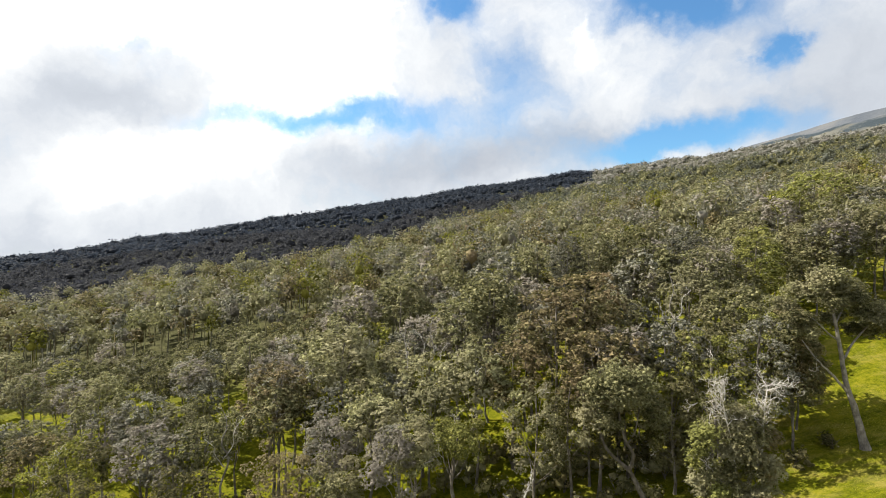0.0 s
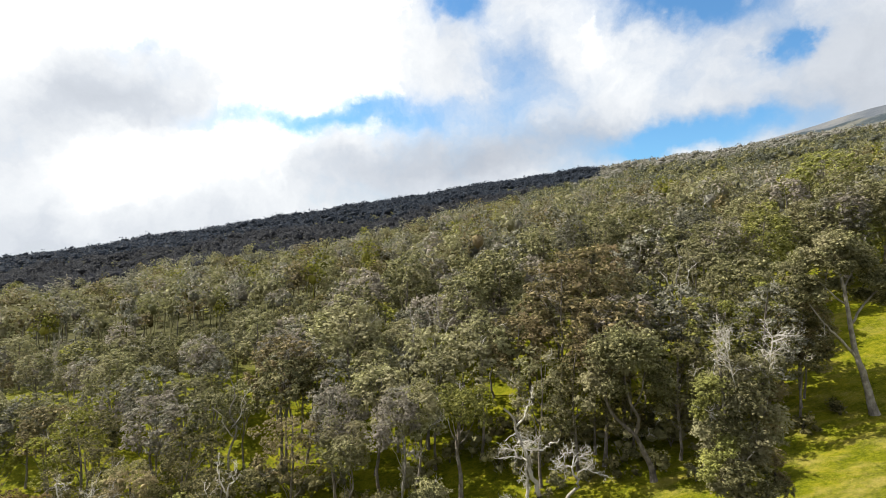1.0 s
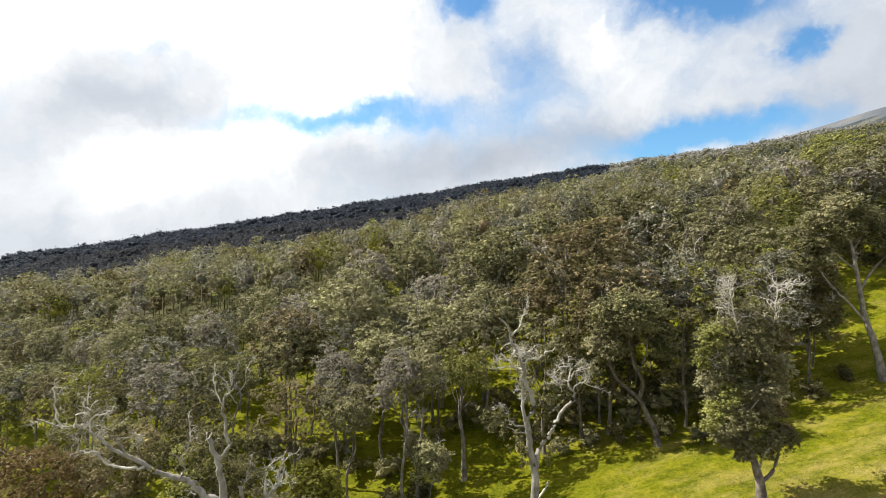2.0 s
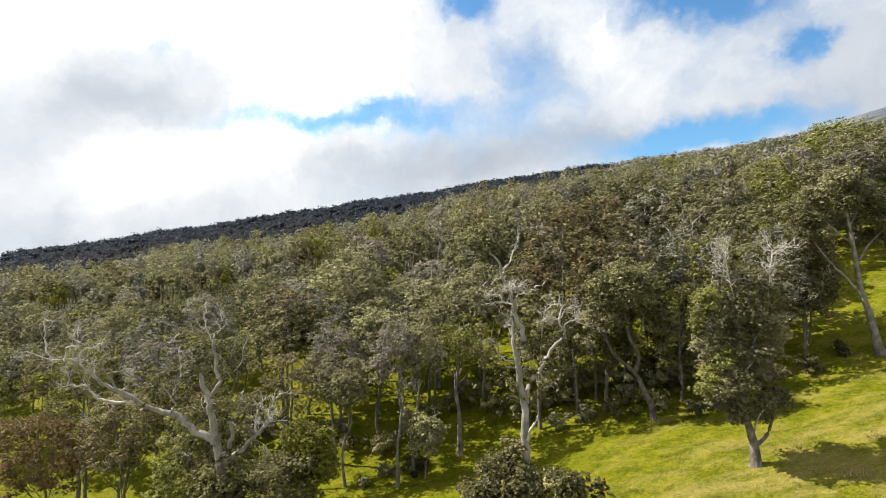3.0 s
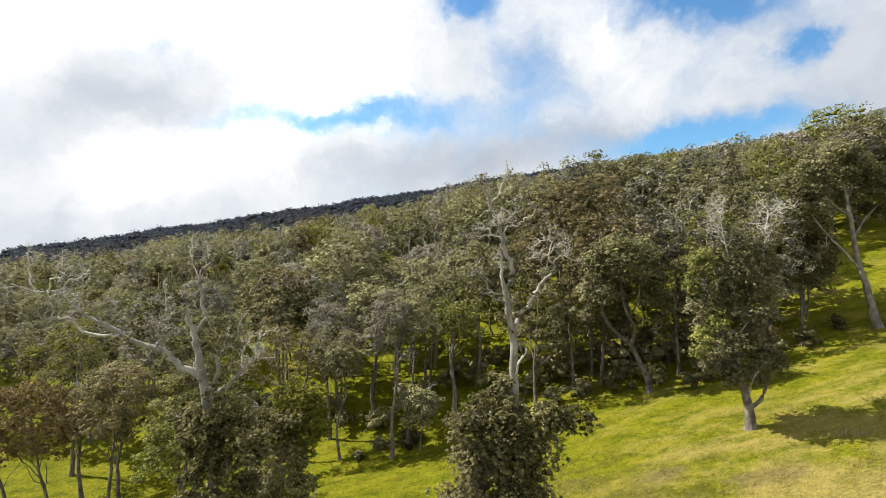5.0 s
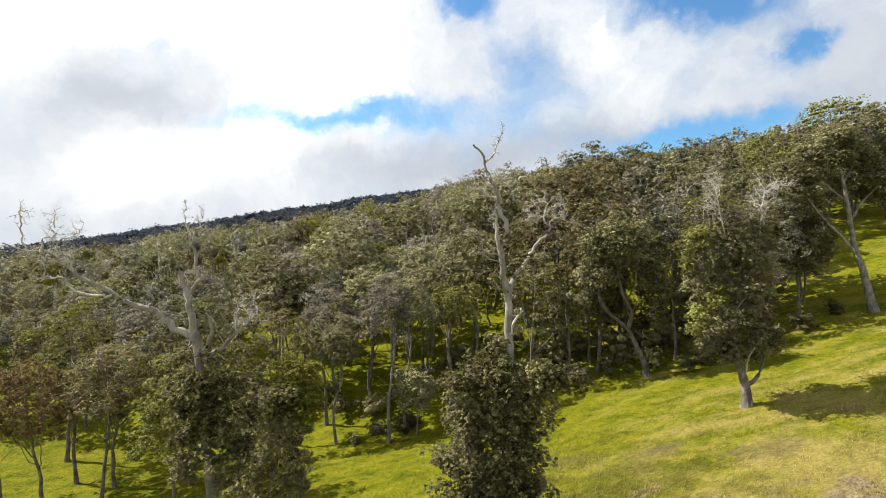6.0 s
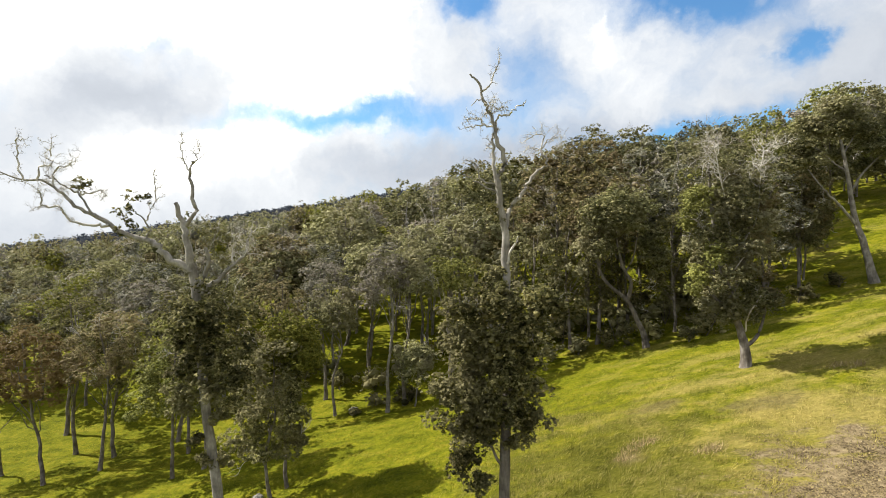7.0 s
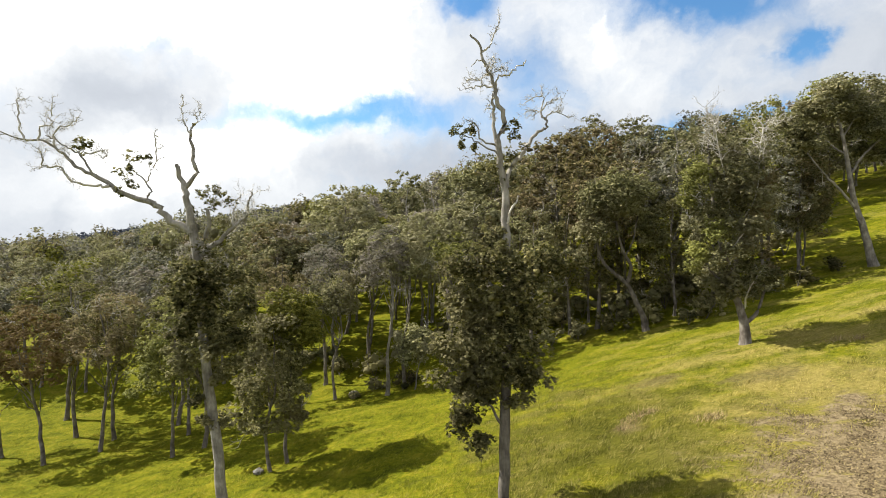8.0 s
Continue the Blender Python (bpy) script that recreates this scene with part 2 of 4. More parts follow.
# cloud shadow and blue haze over the ridge, put into the leaf colour
RIDGE_SHADED = leaf_material("ridge leaves with painted cloud shadow", (0.031, 0.037, 0.054), (0.039, 0.046, 0.065), (0.053, 0.061, 0.077), (0.056, 0.058, 0.060), 0.5, 0.5, 0.0)
BARK = bark_material("grey-brown bark", (0.06, 0.05, 0.04), (0.15, 0.13, 0.11), (0.27, 0.25, 0.22))
GREYBARK = bark_material("dark grey bark", (0.045, 0.038, 0.032), (0.125, 0.108, 0.092), (0.24, 0.215, 0.185))
PALE = bark_material("pale grey bark", (0.085, 0.075, 0.064), (0.20, 0.183, 0.158), (0.36, 0.34, 0.305))
SILVER = bark_material("silver-grey bark", (0.115, 0.104, 0.09), (0.255, 0.238, 0.212), (0.42, 0.398, 0.36))
BONE = bark_material("bleached dead wood", (0.26, 0.24, 0.21), (0.47, 0.445, 0.405), (0.66, 0.635, 0.58))
MEADOW = ground_material()
BLADES = grass_material("grass blades")

def litter_material(name, k):
    m, g = material(name)
    isle = g.put("ShaderNodeNewGeometry").outputs["Random Per Island"]
    col = g.ramp(isle, [(0.0, (0.05 * k, 0.035 * k, 0.02 * k)), (0.5, (0.14 * k, 0.105 * k, 0.055 * k)), (1.0, (0.26 * k, 0.205 * k, 0.10 * k))])
    finish(g, g.put("ShaderNodeBsdfPrincipled", {"Base Color": col, "Roughness": 0.85, "Specular IOR Level": 0.15}).outputs[0])
    return m


LITTER = litter_material("dead stalks", 1.0)
STRAW = litter_material("pale dry grass", 2.0)


def mountain_material():
    """Bare slope: dry grass at its foot, a broken belt of trees above it, then ashy ground and rock tinted for haze."""
    m, g = material("bare mountain slope")
    where = g.put("ShaderNodeNewGeometry").outputs["Position"]
    z = g.put("ShaderNodeSeparateXYZ", {0: where}).outputs[2]
    n = g.noise(where, 0.006, 8.0, 0.62).outputs["Fac"]
    belt = g.noise(g.vec("MULTIPLY", where, (1.0, 1.0, 4.0)), 0.0035, 5.0, 0.6).outputs["Fac"]
    # blue-grey distance haze is mixed into the upper slope and tree colours
    hazed_ash = g.ramp(n, [(0.35, (0.062, 0.072, 0.090)), (0.5, (0.085, 0.094, 0.108)), (0.65, (0.12, 0.12, 0.122))])
    grass = g.ramp(n, [(0.35, (0.085, 0.085, 0.075)), (0.6, (0.14, 0.135, 0.115))])
    level = g.math("ADD", z, g.math("MULTIPLY", g.math("SUBTRACT", belt, 0.5), 140.0))
    col = g.mix(g.smooth(level, 472.0, 452.0), hazed_ash, grass)
    trees = g.math("MULTIPLY", g.smooth(level, 444.0, 452.0), g.smooth(level, 480.0, 468.0))
    col = g.mix(g.math("MULTIPLY", trees, g.smooth(n, 0.38, 0.5)), col, (0.032, 0.042, 0.05))
    bump = g.put("ShaderNodeBump", {"Height": n, "Strength": 0.8, "Distance": 20.0})
    finish(g, g.put("ShaderNodeBsdfPrincipled", {"Base Color": col, "Roughness": 0.92, "Specular IOR Level": 0.1, "Normal": bump.outputs[0]}).outputs[0])
    return m


LAVA = mountain_material()
STONE = plain_rock("weathered stone", [(0.3, (0.07, 0.065, 0.06)), (0.6, (0.22, 0.21, 0.19))], 3.0, 0.05)


# ---- the ground ----
def soft(t, k):
    return k * np.logaddexp(0.0, t / k)


def height(x, y, rough=True):
    """The hillside: a dell in front of the wood, a steep bank below it, and a long slope up to the ridge."""
    x, y = np.asarray(x, float), np.asarray(y, float)
    q = 14.0 + soft(y - 14.0, 5.0)
    w = np.exp(-(x * x + (q - 40.0) ** 2) / 90.0 ** 2)
    bank = soft(y - 54.0, 4.0) - soft(y - 82.0, 6.0)
    z = 0.155 * x + 0.11 * y - 8.107 + bank * (0.2718 + 0.0485 * np.tanh(x / 60.0) - 0.0088 * np.exp(-(x / 45.0) ** 2))
    z = z + w * (8.711 + 0.0833 * x - 0.2496 * q + 0.001719 * x * x + 0.001059 * q * q - 0.000255 * x * q)
    z = z + 0.962 * np.exp(-((y - 37.0) / 9.0) ** 2 - (x / 60.0) ** 2) - 2.432 * np.exp(-((x - 27.0) / 9.0) ** 2 - ((y - 22.0) / 8.0) ** 2)
    r = np.hypot(x, y)
    far = np.clip((r - 160.0) / 300.0, 0.0, 1.0)
    z = z + far * (2.5 * np.sin(x / 33.0 + 1.3 * np.sin(y / 70.0)) + 2.0 * np.sin(y / 41.0 + x / 60.0) + 1.6 * np.sin(x / 17.0 - y / 50.0))
    left = 1.0 / (1.0 + np.exp(np.clip((x - 0.35 * y) / (0.06 * np.abs(y) + 20.0), -30.0, 30.0)))
    z = z + 0.036 * left * np.where(y > 0, soft(r - 470.0, 50.0), 0.0)
    z = z + 0.02 * (1.0 - left) * np.where(y > 0, soft(r - 300.0, 50.0), 0.0)
    z = z - 0.00014 * np.maximum(0.0, r - 1000.0) ** 2
    if rough:
        z = z + 0.14 * np.sin(0.9 * x + 0.7 * np.sin(0.5 * y)) * np.sin(0.8 * y + 1.3 * np.sin(0.41 * x)) + 0.07 * np.sin(2.3 * x + y) * np.sin(2.0 * y - 0.6 * x)
    return z


def mesh_np(name, verts, faces, mat, smooth=True):
    """A mesh from arrays; faces all have the same number of corners."""
    verts, faces = np.asarray(verts, np.float32), np.asarray(faces, np.int32)
    me = bpy.data.meshes.new(name)
    n, k = faces.shape
    me.vertices.add(len(verts))
    me.vertices.foreach_set("co", verts.ravel())
    me.loops.add(n * k)
    me.loops.foreach_set("vertex_index", faces.ravel())
    me.polygons.add(n)
    me.polygons.foreach_set("loop_start", np.arange(0, n * k, k, dtype=np.int32))
    me.polygons.foreach_set("use_smooth", np.full(n, smooth))
    me.materials.append(mat)
    me.update()
    me.validate()
    return me


def sheet(name, xs, ys, zfun, mat):
    gx, gy = np.meshgrid(xs, ys)
    v = np.stack([gx, gy, zfun(gx, gy)], -1).reshape(-1, 3)
    i = np.arange(len(xs) * len(ys)).reshape(len(ys), len(xs))
    f = np.stack([i[:-1, :-1], i[:-1, 1:], i[1:, 1:], i[1:, :-1]], -1).reshape(-1, 4)
    return new(name, mesh_np(name, v, f, mat))


steps = np.sinh(6.5 * np.linspace(-1, 1, 221)) * 4500.0 / math.sinh(6.5)
GX, GY = steps + 4.0, steps + 42.0
ground = sheet("ground", GX, GY, height, MEADOW)
tagged(ground, "rough green and straw-coloured meadow grass on a hillside", "ground", kind="structure")


def on_ground(x, y):
    """The height of the ground's mesh itself."""
    i, j = np.clip(np.searchsorted(GX, x) - 1, 0, 219), np.clip(np.searchsorted(GY, y) - 1, 0, 219)
    u, v = (x - GX[i]) / (GX[i + 1] - GX[i]), (y - GY[j]) / (GY[j + 1] - GY[j])
    return (1 - v) * ((1 - u) * height(GX[i], GY[j]) + u * height(GX[i + 1], GY[j])) + v * ((1 - u) * height(GX[i], GY[j + 1]) + u * height(GX[i + 1], GY[j + 1]))


def mountain_height(x, y):
    r = np.hypot((x - 2900.0), (y - 2200.0) * 1.2)
    z = 755.0 - 0.155 * np.sqrt(r * r + 200.0 ** 2)
    z = z + 14.0 * np.sin(x / 130.0 + 1.5 * np.sin(y / 210.0)) + 7.0 * np.sin(x / 47.0 + y / 90.0) + 22.0 * np.sin(x / 310.0 + 0.6) + 24.0 * np.exp(-((x - 1440.0) / 110.0) ** 2) + 12.0
    return z - 0.0005 * np.maximum(0.0, r - 1300.0) ** 2


mountain = sheet("mountain", np.linspace(700, 3900, 120), np.linspace(1500, 3000, 60), mountain_height, LAVA)
tagged(mountain, "bare grey-brown mountain slope in the hazy distance", "mountain", kind="structure")


# ---- trees ----
def part(name, me, parent, label=""):
    ob = new(name, me)
    ob.parent = parent
    return tagged(ob, label)


def thing(name, label, category, at, group="", kind=""):
    ob = new(name)
    ob.empty_display_size = 0.3
    ob.matrix_basis = at
    return tagged(ob, label, category, group, kind)


def bend(points, n, wobble, rng):
    """A smooth, slightly crooked line through a few points."""
    p = np.asarray(points, float)
    t = np.linspace(0, len(p) - 1, n)
    i = np.clip(t.astype(int), 0, len(p) - 2)
    f = (t - i)[:, None]
    a, b, c, d = p[np.maximum(i - 1, 0)], p[i], p[i + 1], p[np.minimum(i + 2, len(p) - 1)]
    q = 0.5 * (2 * b + (c - a) * f + (2 * a - 5 * b + 4 * c - d) * f ** 2 + (3 * b - a - 3 * c + d) * f ** 3)
    q[1:-1] += rng.normal(0, wobble, (n - 2, 3))
    return q


def tube(line, r0, r1, sides, lumps=0.0, rng=None, flare=0.0):
    """Verts and quads of a tapered tube along a line."""
    line = np.asarray(line, float)
    n = len(line)
    way = np.gradient(line, axis=0)
    way /= np.linalg.norm(way, axis=1)[:, None] + 1e-9
    ref = np.where(np.abs(way[:, 2:3]) > 0.9, np.array([[1.0, 0, 0]]), np.array([[0, 0, 1.0]]))
    a = np.cross(way, ref)
    a /= np.linalg.norm(a, axis=1)[:, None] + 1e-9
    b = np.cross(way, a)
    t = np.linspace(0, 1, n)
    r = r0 + (r1 - r0) * t ** 0.8 + flare * r0 * np.exp(-t * n / 1.2)
    ang = np.arange(sides) * 2 * math.pi / sides
    rr = r[:, None] * np.ones(sides)
    if rng is not None:
        rr = rr * (1 + rng.normal(0, lumps, (n, sides)))
    v = line[:, None] + rr[..., None] * (np.cos(ang)[None, :, None] * a[:, None] + np.sin(ang)[None, :, None] * b[:, None])
    i = np.arange(n * sides).reshape(n, sides)
    j = np.roll(i, -1, axis=1)
    f = np.stack([i[:-1], j[:-1], j[1:], i[1:]], -1).reshape(-1, 4)
    return v.reshape(-1, 3), f


def join(pieces):
    vs, fs, k = [], [], 0
    for v, f in pieces:
        vs.append(v), fs.append(f + k)
        k += len(v)
    return np.concatenate(vs), np.concatenate(fs)


def unit(v):
    return v / (np.linalg.norm(v, axis=-1, keepdims=True) + 1e-9)


def leaves(at, out, face, size, rng, loose=0.42):
    """One pointed leaf, a triangle, at each place, pointing roughly along out and facing roughly face."""
    n = len(at)
    d = unit(out + rng.normal(0, 0.3, (n, 3)))
    nrm = unit(face + rng.normal(0, loose, (n, 3)))
    side = unit(np.cross(nrm, d))
    s = size * rng.uniform(0.65, 1.35, (n, 1))
    v = np.stack([at - side * s * 0.36, at + side * s * 0.36, at + d * s], 1).reshape(-1, 3)
    return v, np.arange(3 * n).reshape(n, 3)


GOLD = (1 + math.sqrt(5)) / 2
ICO = unit(np.array([(-1, GOLD, 0), (1, GOLD, 0), (-1, -GOLD, 0), (1, -GOLD, 0), (0, -1, GOLD), (0, 1, GOLD), (0, -1, -GOLD), (0, 1, -GOLD), (GOLD, 0, -1), (GOLD, 0, 1), (-GOLD, 0, -1), (-GOLD, 0, 1)]))
ICO_FACES = np.array([(i, j, k) for i in range(12) for j in range(i + 1, 12) for k in range(j + 1, 12) if max(np.linalg.norm(ICO[i] - ICO[j]), np.linalg.norm(ICO[j] - ICO[k]), np.linalg.norm(ICO[i] - ICO[k])) < 1.1])
flip = np.einsum("ij,ij->i", np.cross(ICO[ICO_FACES[:, 1]] - ICO[ICO_FACES[:, 0]], ICO[ICO_FACES[:, 2]] - ICO[ICO_FACES[:, 0]]), ICO[ICO_FACES[:, 0]]) < 0
ICO_FACES[flip] = ICO_FACES[flip][:, ::-1]


def heart(c, r, flat, rng):
    """The close-set inner leaves of a clump, as one uneven mass."""
    return np.asarray(c) + ICO * r * rng.uniform(0.7, 1.2, (12, 1)) * np.array([1, 1, flat]) + rng.normal(0, 0.06 * r, (12, 3)), ICO_FACES


def pad(c, r, n, size, rng, flat=0.62, way=(0, 0, 0.35), core=0.55):
    """A clump of foliage: rosettes of leaves over the outer part of a flattened ball."""
    k = max(3, n // 6)
    d = unit(rng.normal(0, 1, (k, 3)) + np.asarray(way))
    q = np.asarray(c) + d * r * (rng.uniform(0.45, 1.0, (k, 1)) ** 0.5) * np.array([1, 1, flat])
    i = rng.integers(0, k, n)
    face = unit(d[i] * 0.5 + np.array([0, 0, 0.8]))
    out = unit(np.cross(face, rng.normal(0, 1, (n, 3)))) + 0.25 * d[i]
    made = leaves(q[i] + rng.normal(0, size * 0.3, (n, 3)) - out * size * 0.4, out, face, size, rng)
    return join([made, heart(np.asarray(c) - (0, 0, 0.1 * r), r * core, flat, rng)]) if core else made


def twigs(start, way, length, r, depth, rng, kink=0.5, sides=3, spread=0.7):
    """Bare, crooked, forking twigs."""
    pieces, n = [], 5
    line, d = [np.asarray(start, float)], unit(np.asarray(way, float))
    for _ in range(n - 1):
        d = unit(d + rng.normal(0, kink * 0.5, 3) + np.array([0, 0, 0.06]))
        line.append(line[-1] + d * length / (n - 1))
    pieces.append(tube(line, r, r * 0.45, sides))
    if depth > 0:
        for i in (1, 2, 3, 4):
            for _ in range(1 if i < 4 else 2):
                if rng.random() < 0.85:
                    e = unit(d + rng.normal(0, spread, 3))
                    pieces += twigs(line[i], e, length * rng.uniform(0.45, 0.75), r * 0.55, depth - 1, rng, kink, sides, spread)
    return pieces


def wood_tree(seed, H, R, low, n_pads, leaf, leaf_mat, bark, label, name="forest_tree", per_pad=46, lean=(0, 0), bare=0.0, pad_r=1.25, flat=0.6, stem=0.013, fork=2, core=0.5, bottom=1.75, ragged=0.16):
    """A tree at the origin: a crooked trunk, limbs that fork out, and a domed crown of foliage clumps. low: where the crown begins, of H."""
    rng = np.random.default_rng(seed)
    root = thing(name, label, "tree", Matrix())
    top = np.array([lean[0] * H, lean[1] * H, H * 0.84])
    path = bend([(0, 0, -0.4), top * 0.3 + rng.normal(0, 0.25, 3) * (1, 1, 0), top * 0.62 + rng.normal(0, 0.45, 3) * (1, 1, 0), top], 14, 0.05, rng)
    r0 = stem * H
    part("trunk", mesh_np("trunk", *tube(path, r0, r0 * 0.3, 8, 0.05, rng, 0.5), bark), root)
    zc, zh = H * (low + 1) / 2, H * (1 - low) / 2 - 0.4 * pad_r
    clumps, dead = [], []
    turn = rng.uniform(0, 6.28)
    lobes = rng.normal(0, 1, (5, 3))
    for i in range(n_pads):
        turn += 2.39996 + rng.normal(0, 0.2)
        h = 1 - bottom * ((i + 0.5) / n_pads) ** 0.9
        d = np.array([math.cos(turn) * math.sqrt(1 - h * h), math.sin(turn) * math.sqrt(1 - h * h), h])
        k = (0.88 + 0.14 * math.sin(3 * d @ lobes[0]) * math.sin(3 * d @ lobes[1])) * rng.uniform(1.0 - ragged, 1.0 + 0.3 * ragged)
        z = zc + d[2] * zh * k
        base = top * (z / top[2])
        c = np.array([base[0] + d[0] * R * k, base[1] + d[1] * R * k, z])
        clumps.append((c, pad_r * rng.uniform(0.6, 1.3), d))
    if ragged > 0.3:
        gap = [unit(rng.normal(0, 1, 3)) for _ in range(4)]
        clumps = [q for q in clumps if max(q[2] @ w for w in gap) < 0.86 or rng.random() < 0.25]
    for i in range(2, len(clumps), 5):
        end = clumps[i][0] - (0, 0, 0.25)
        j = int(np.clip(13 * (end[2] / H - 0.2) / 0.84, 4, 12))
        m1 = path[j] * 0.5 + end * 0.5 + np.array([0, 0, rng.normal(-0.1, 0.3)])
        line = bend([path[j], m1 + rng.normal(0, 0.25, 3), end], 8, 0.07, rng)
        part("limb", mesh_np("limb", *tube(line, r0 * 0.3, r0 * 0.08, 4), bark), root)
        if rng.random() < bare:
            dead += twigs(end, clumps[i][2] + (0, 0, 0.4), pad_r * 1.15, 0.045, fork, rng)
    part("crown", mesh_np("crown", *join([pad(c, r, per_pad, leaf, rng, flat, 0.45 * d + (0, 0, 0.3), core) for c, r, d in clumps]), leaf_mat), root)
    if dead:
        tagged(part("dead_branch", mesh_np("dead_branch", *join(dead), BONE), root, "bleached bare twigs"), kind="stuff")
    return root


def spot(x, y, turn=0.0, size=1.0, sink=0.0):
    return pose(x, y, float(on_ground(x, y)) - sink, 0, 0, turn) @ Matrix.Scale(size, 4)


def shaped_tree(name, label, at, lines, clumps, leaf, leaf_mat, seed, per_pad=150, flat=0.8, lacy=13.0, close=1.0):
    """A tree of set limbs. lines: part name, points, radii, material, twig length; clumps: foliage masses x, y, z, radius, at times with leaves of their own; those above lacy are open and see-through."""
    rng = np.random.default_rng(seed)
    root = thing(name, label, "tree", at)
    for kind, pts, r0, r1, mat, fine in lines:
        n = 3 * len(pts) + 2
        line = bend(pts, n, 0.035 if r0 < 0.2 else 0.02, rng)
        ob = part(kind, mesh_np(kind, *tube(line, r0, r1, 10 if r0 > 0.15 else 6, 0.04, rng, 0.6 if kind == "trunk" else 0.0), mat), root)
        if fine:
            made = []
            for i in range(n // 3, n, 2):
                for _ in range(2):
                    made += twigs(line[i], unit(line[i] - line[i - 3]) + rng.normal(0, 0.55, 3), fine * rng.uniform(0.6, 1.1), max(0.014, r1 * 0.5), 1 if fine > 0.75 else 2, rng, 0.75, 3, 0.75)
            tagged(part("twig_spray", mesh_np("twig_spray", *join(made), BONE), ob, "bleached crooked twigs"), kind="stuff")
    for x, y, z, r, *own in clumps:
        n, k = int(per_pad * max(0.35, r) ** 2 * (1.0 if z < lacy else 0.6)), 4 + int(r * 9)
        sub = []
        for _ in range(k):
            c = np.array([x, y, z]) + unit(rng.normal(0, 1, 3)) * r * rng.uniform(0.25, 1.0) * (1, 1, flat)
            sub.append(pad(c, r * rng.uniform(0.26, 0.46) * close, n // k + 8, leaf if z < lacy else leaf * 0.72, rng, 0.75, core=0.26 if z < lacy else 0))
        part("foliage", mesh_np("foliage", *join(sub), own[0] if own else leaf_mat), root)
    return root


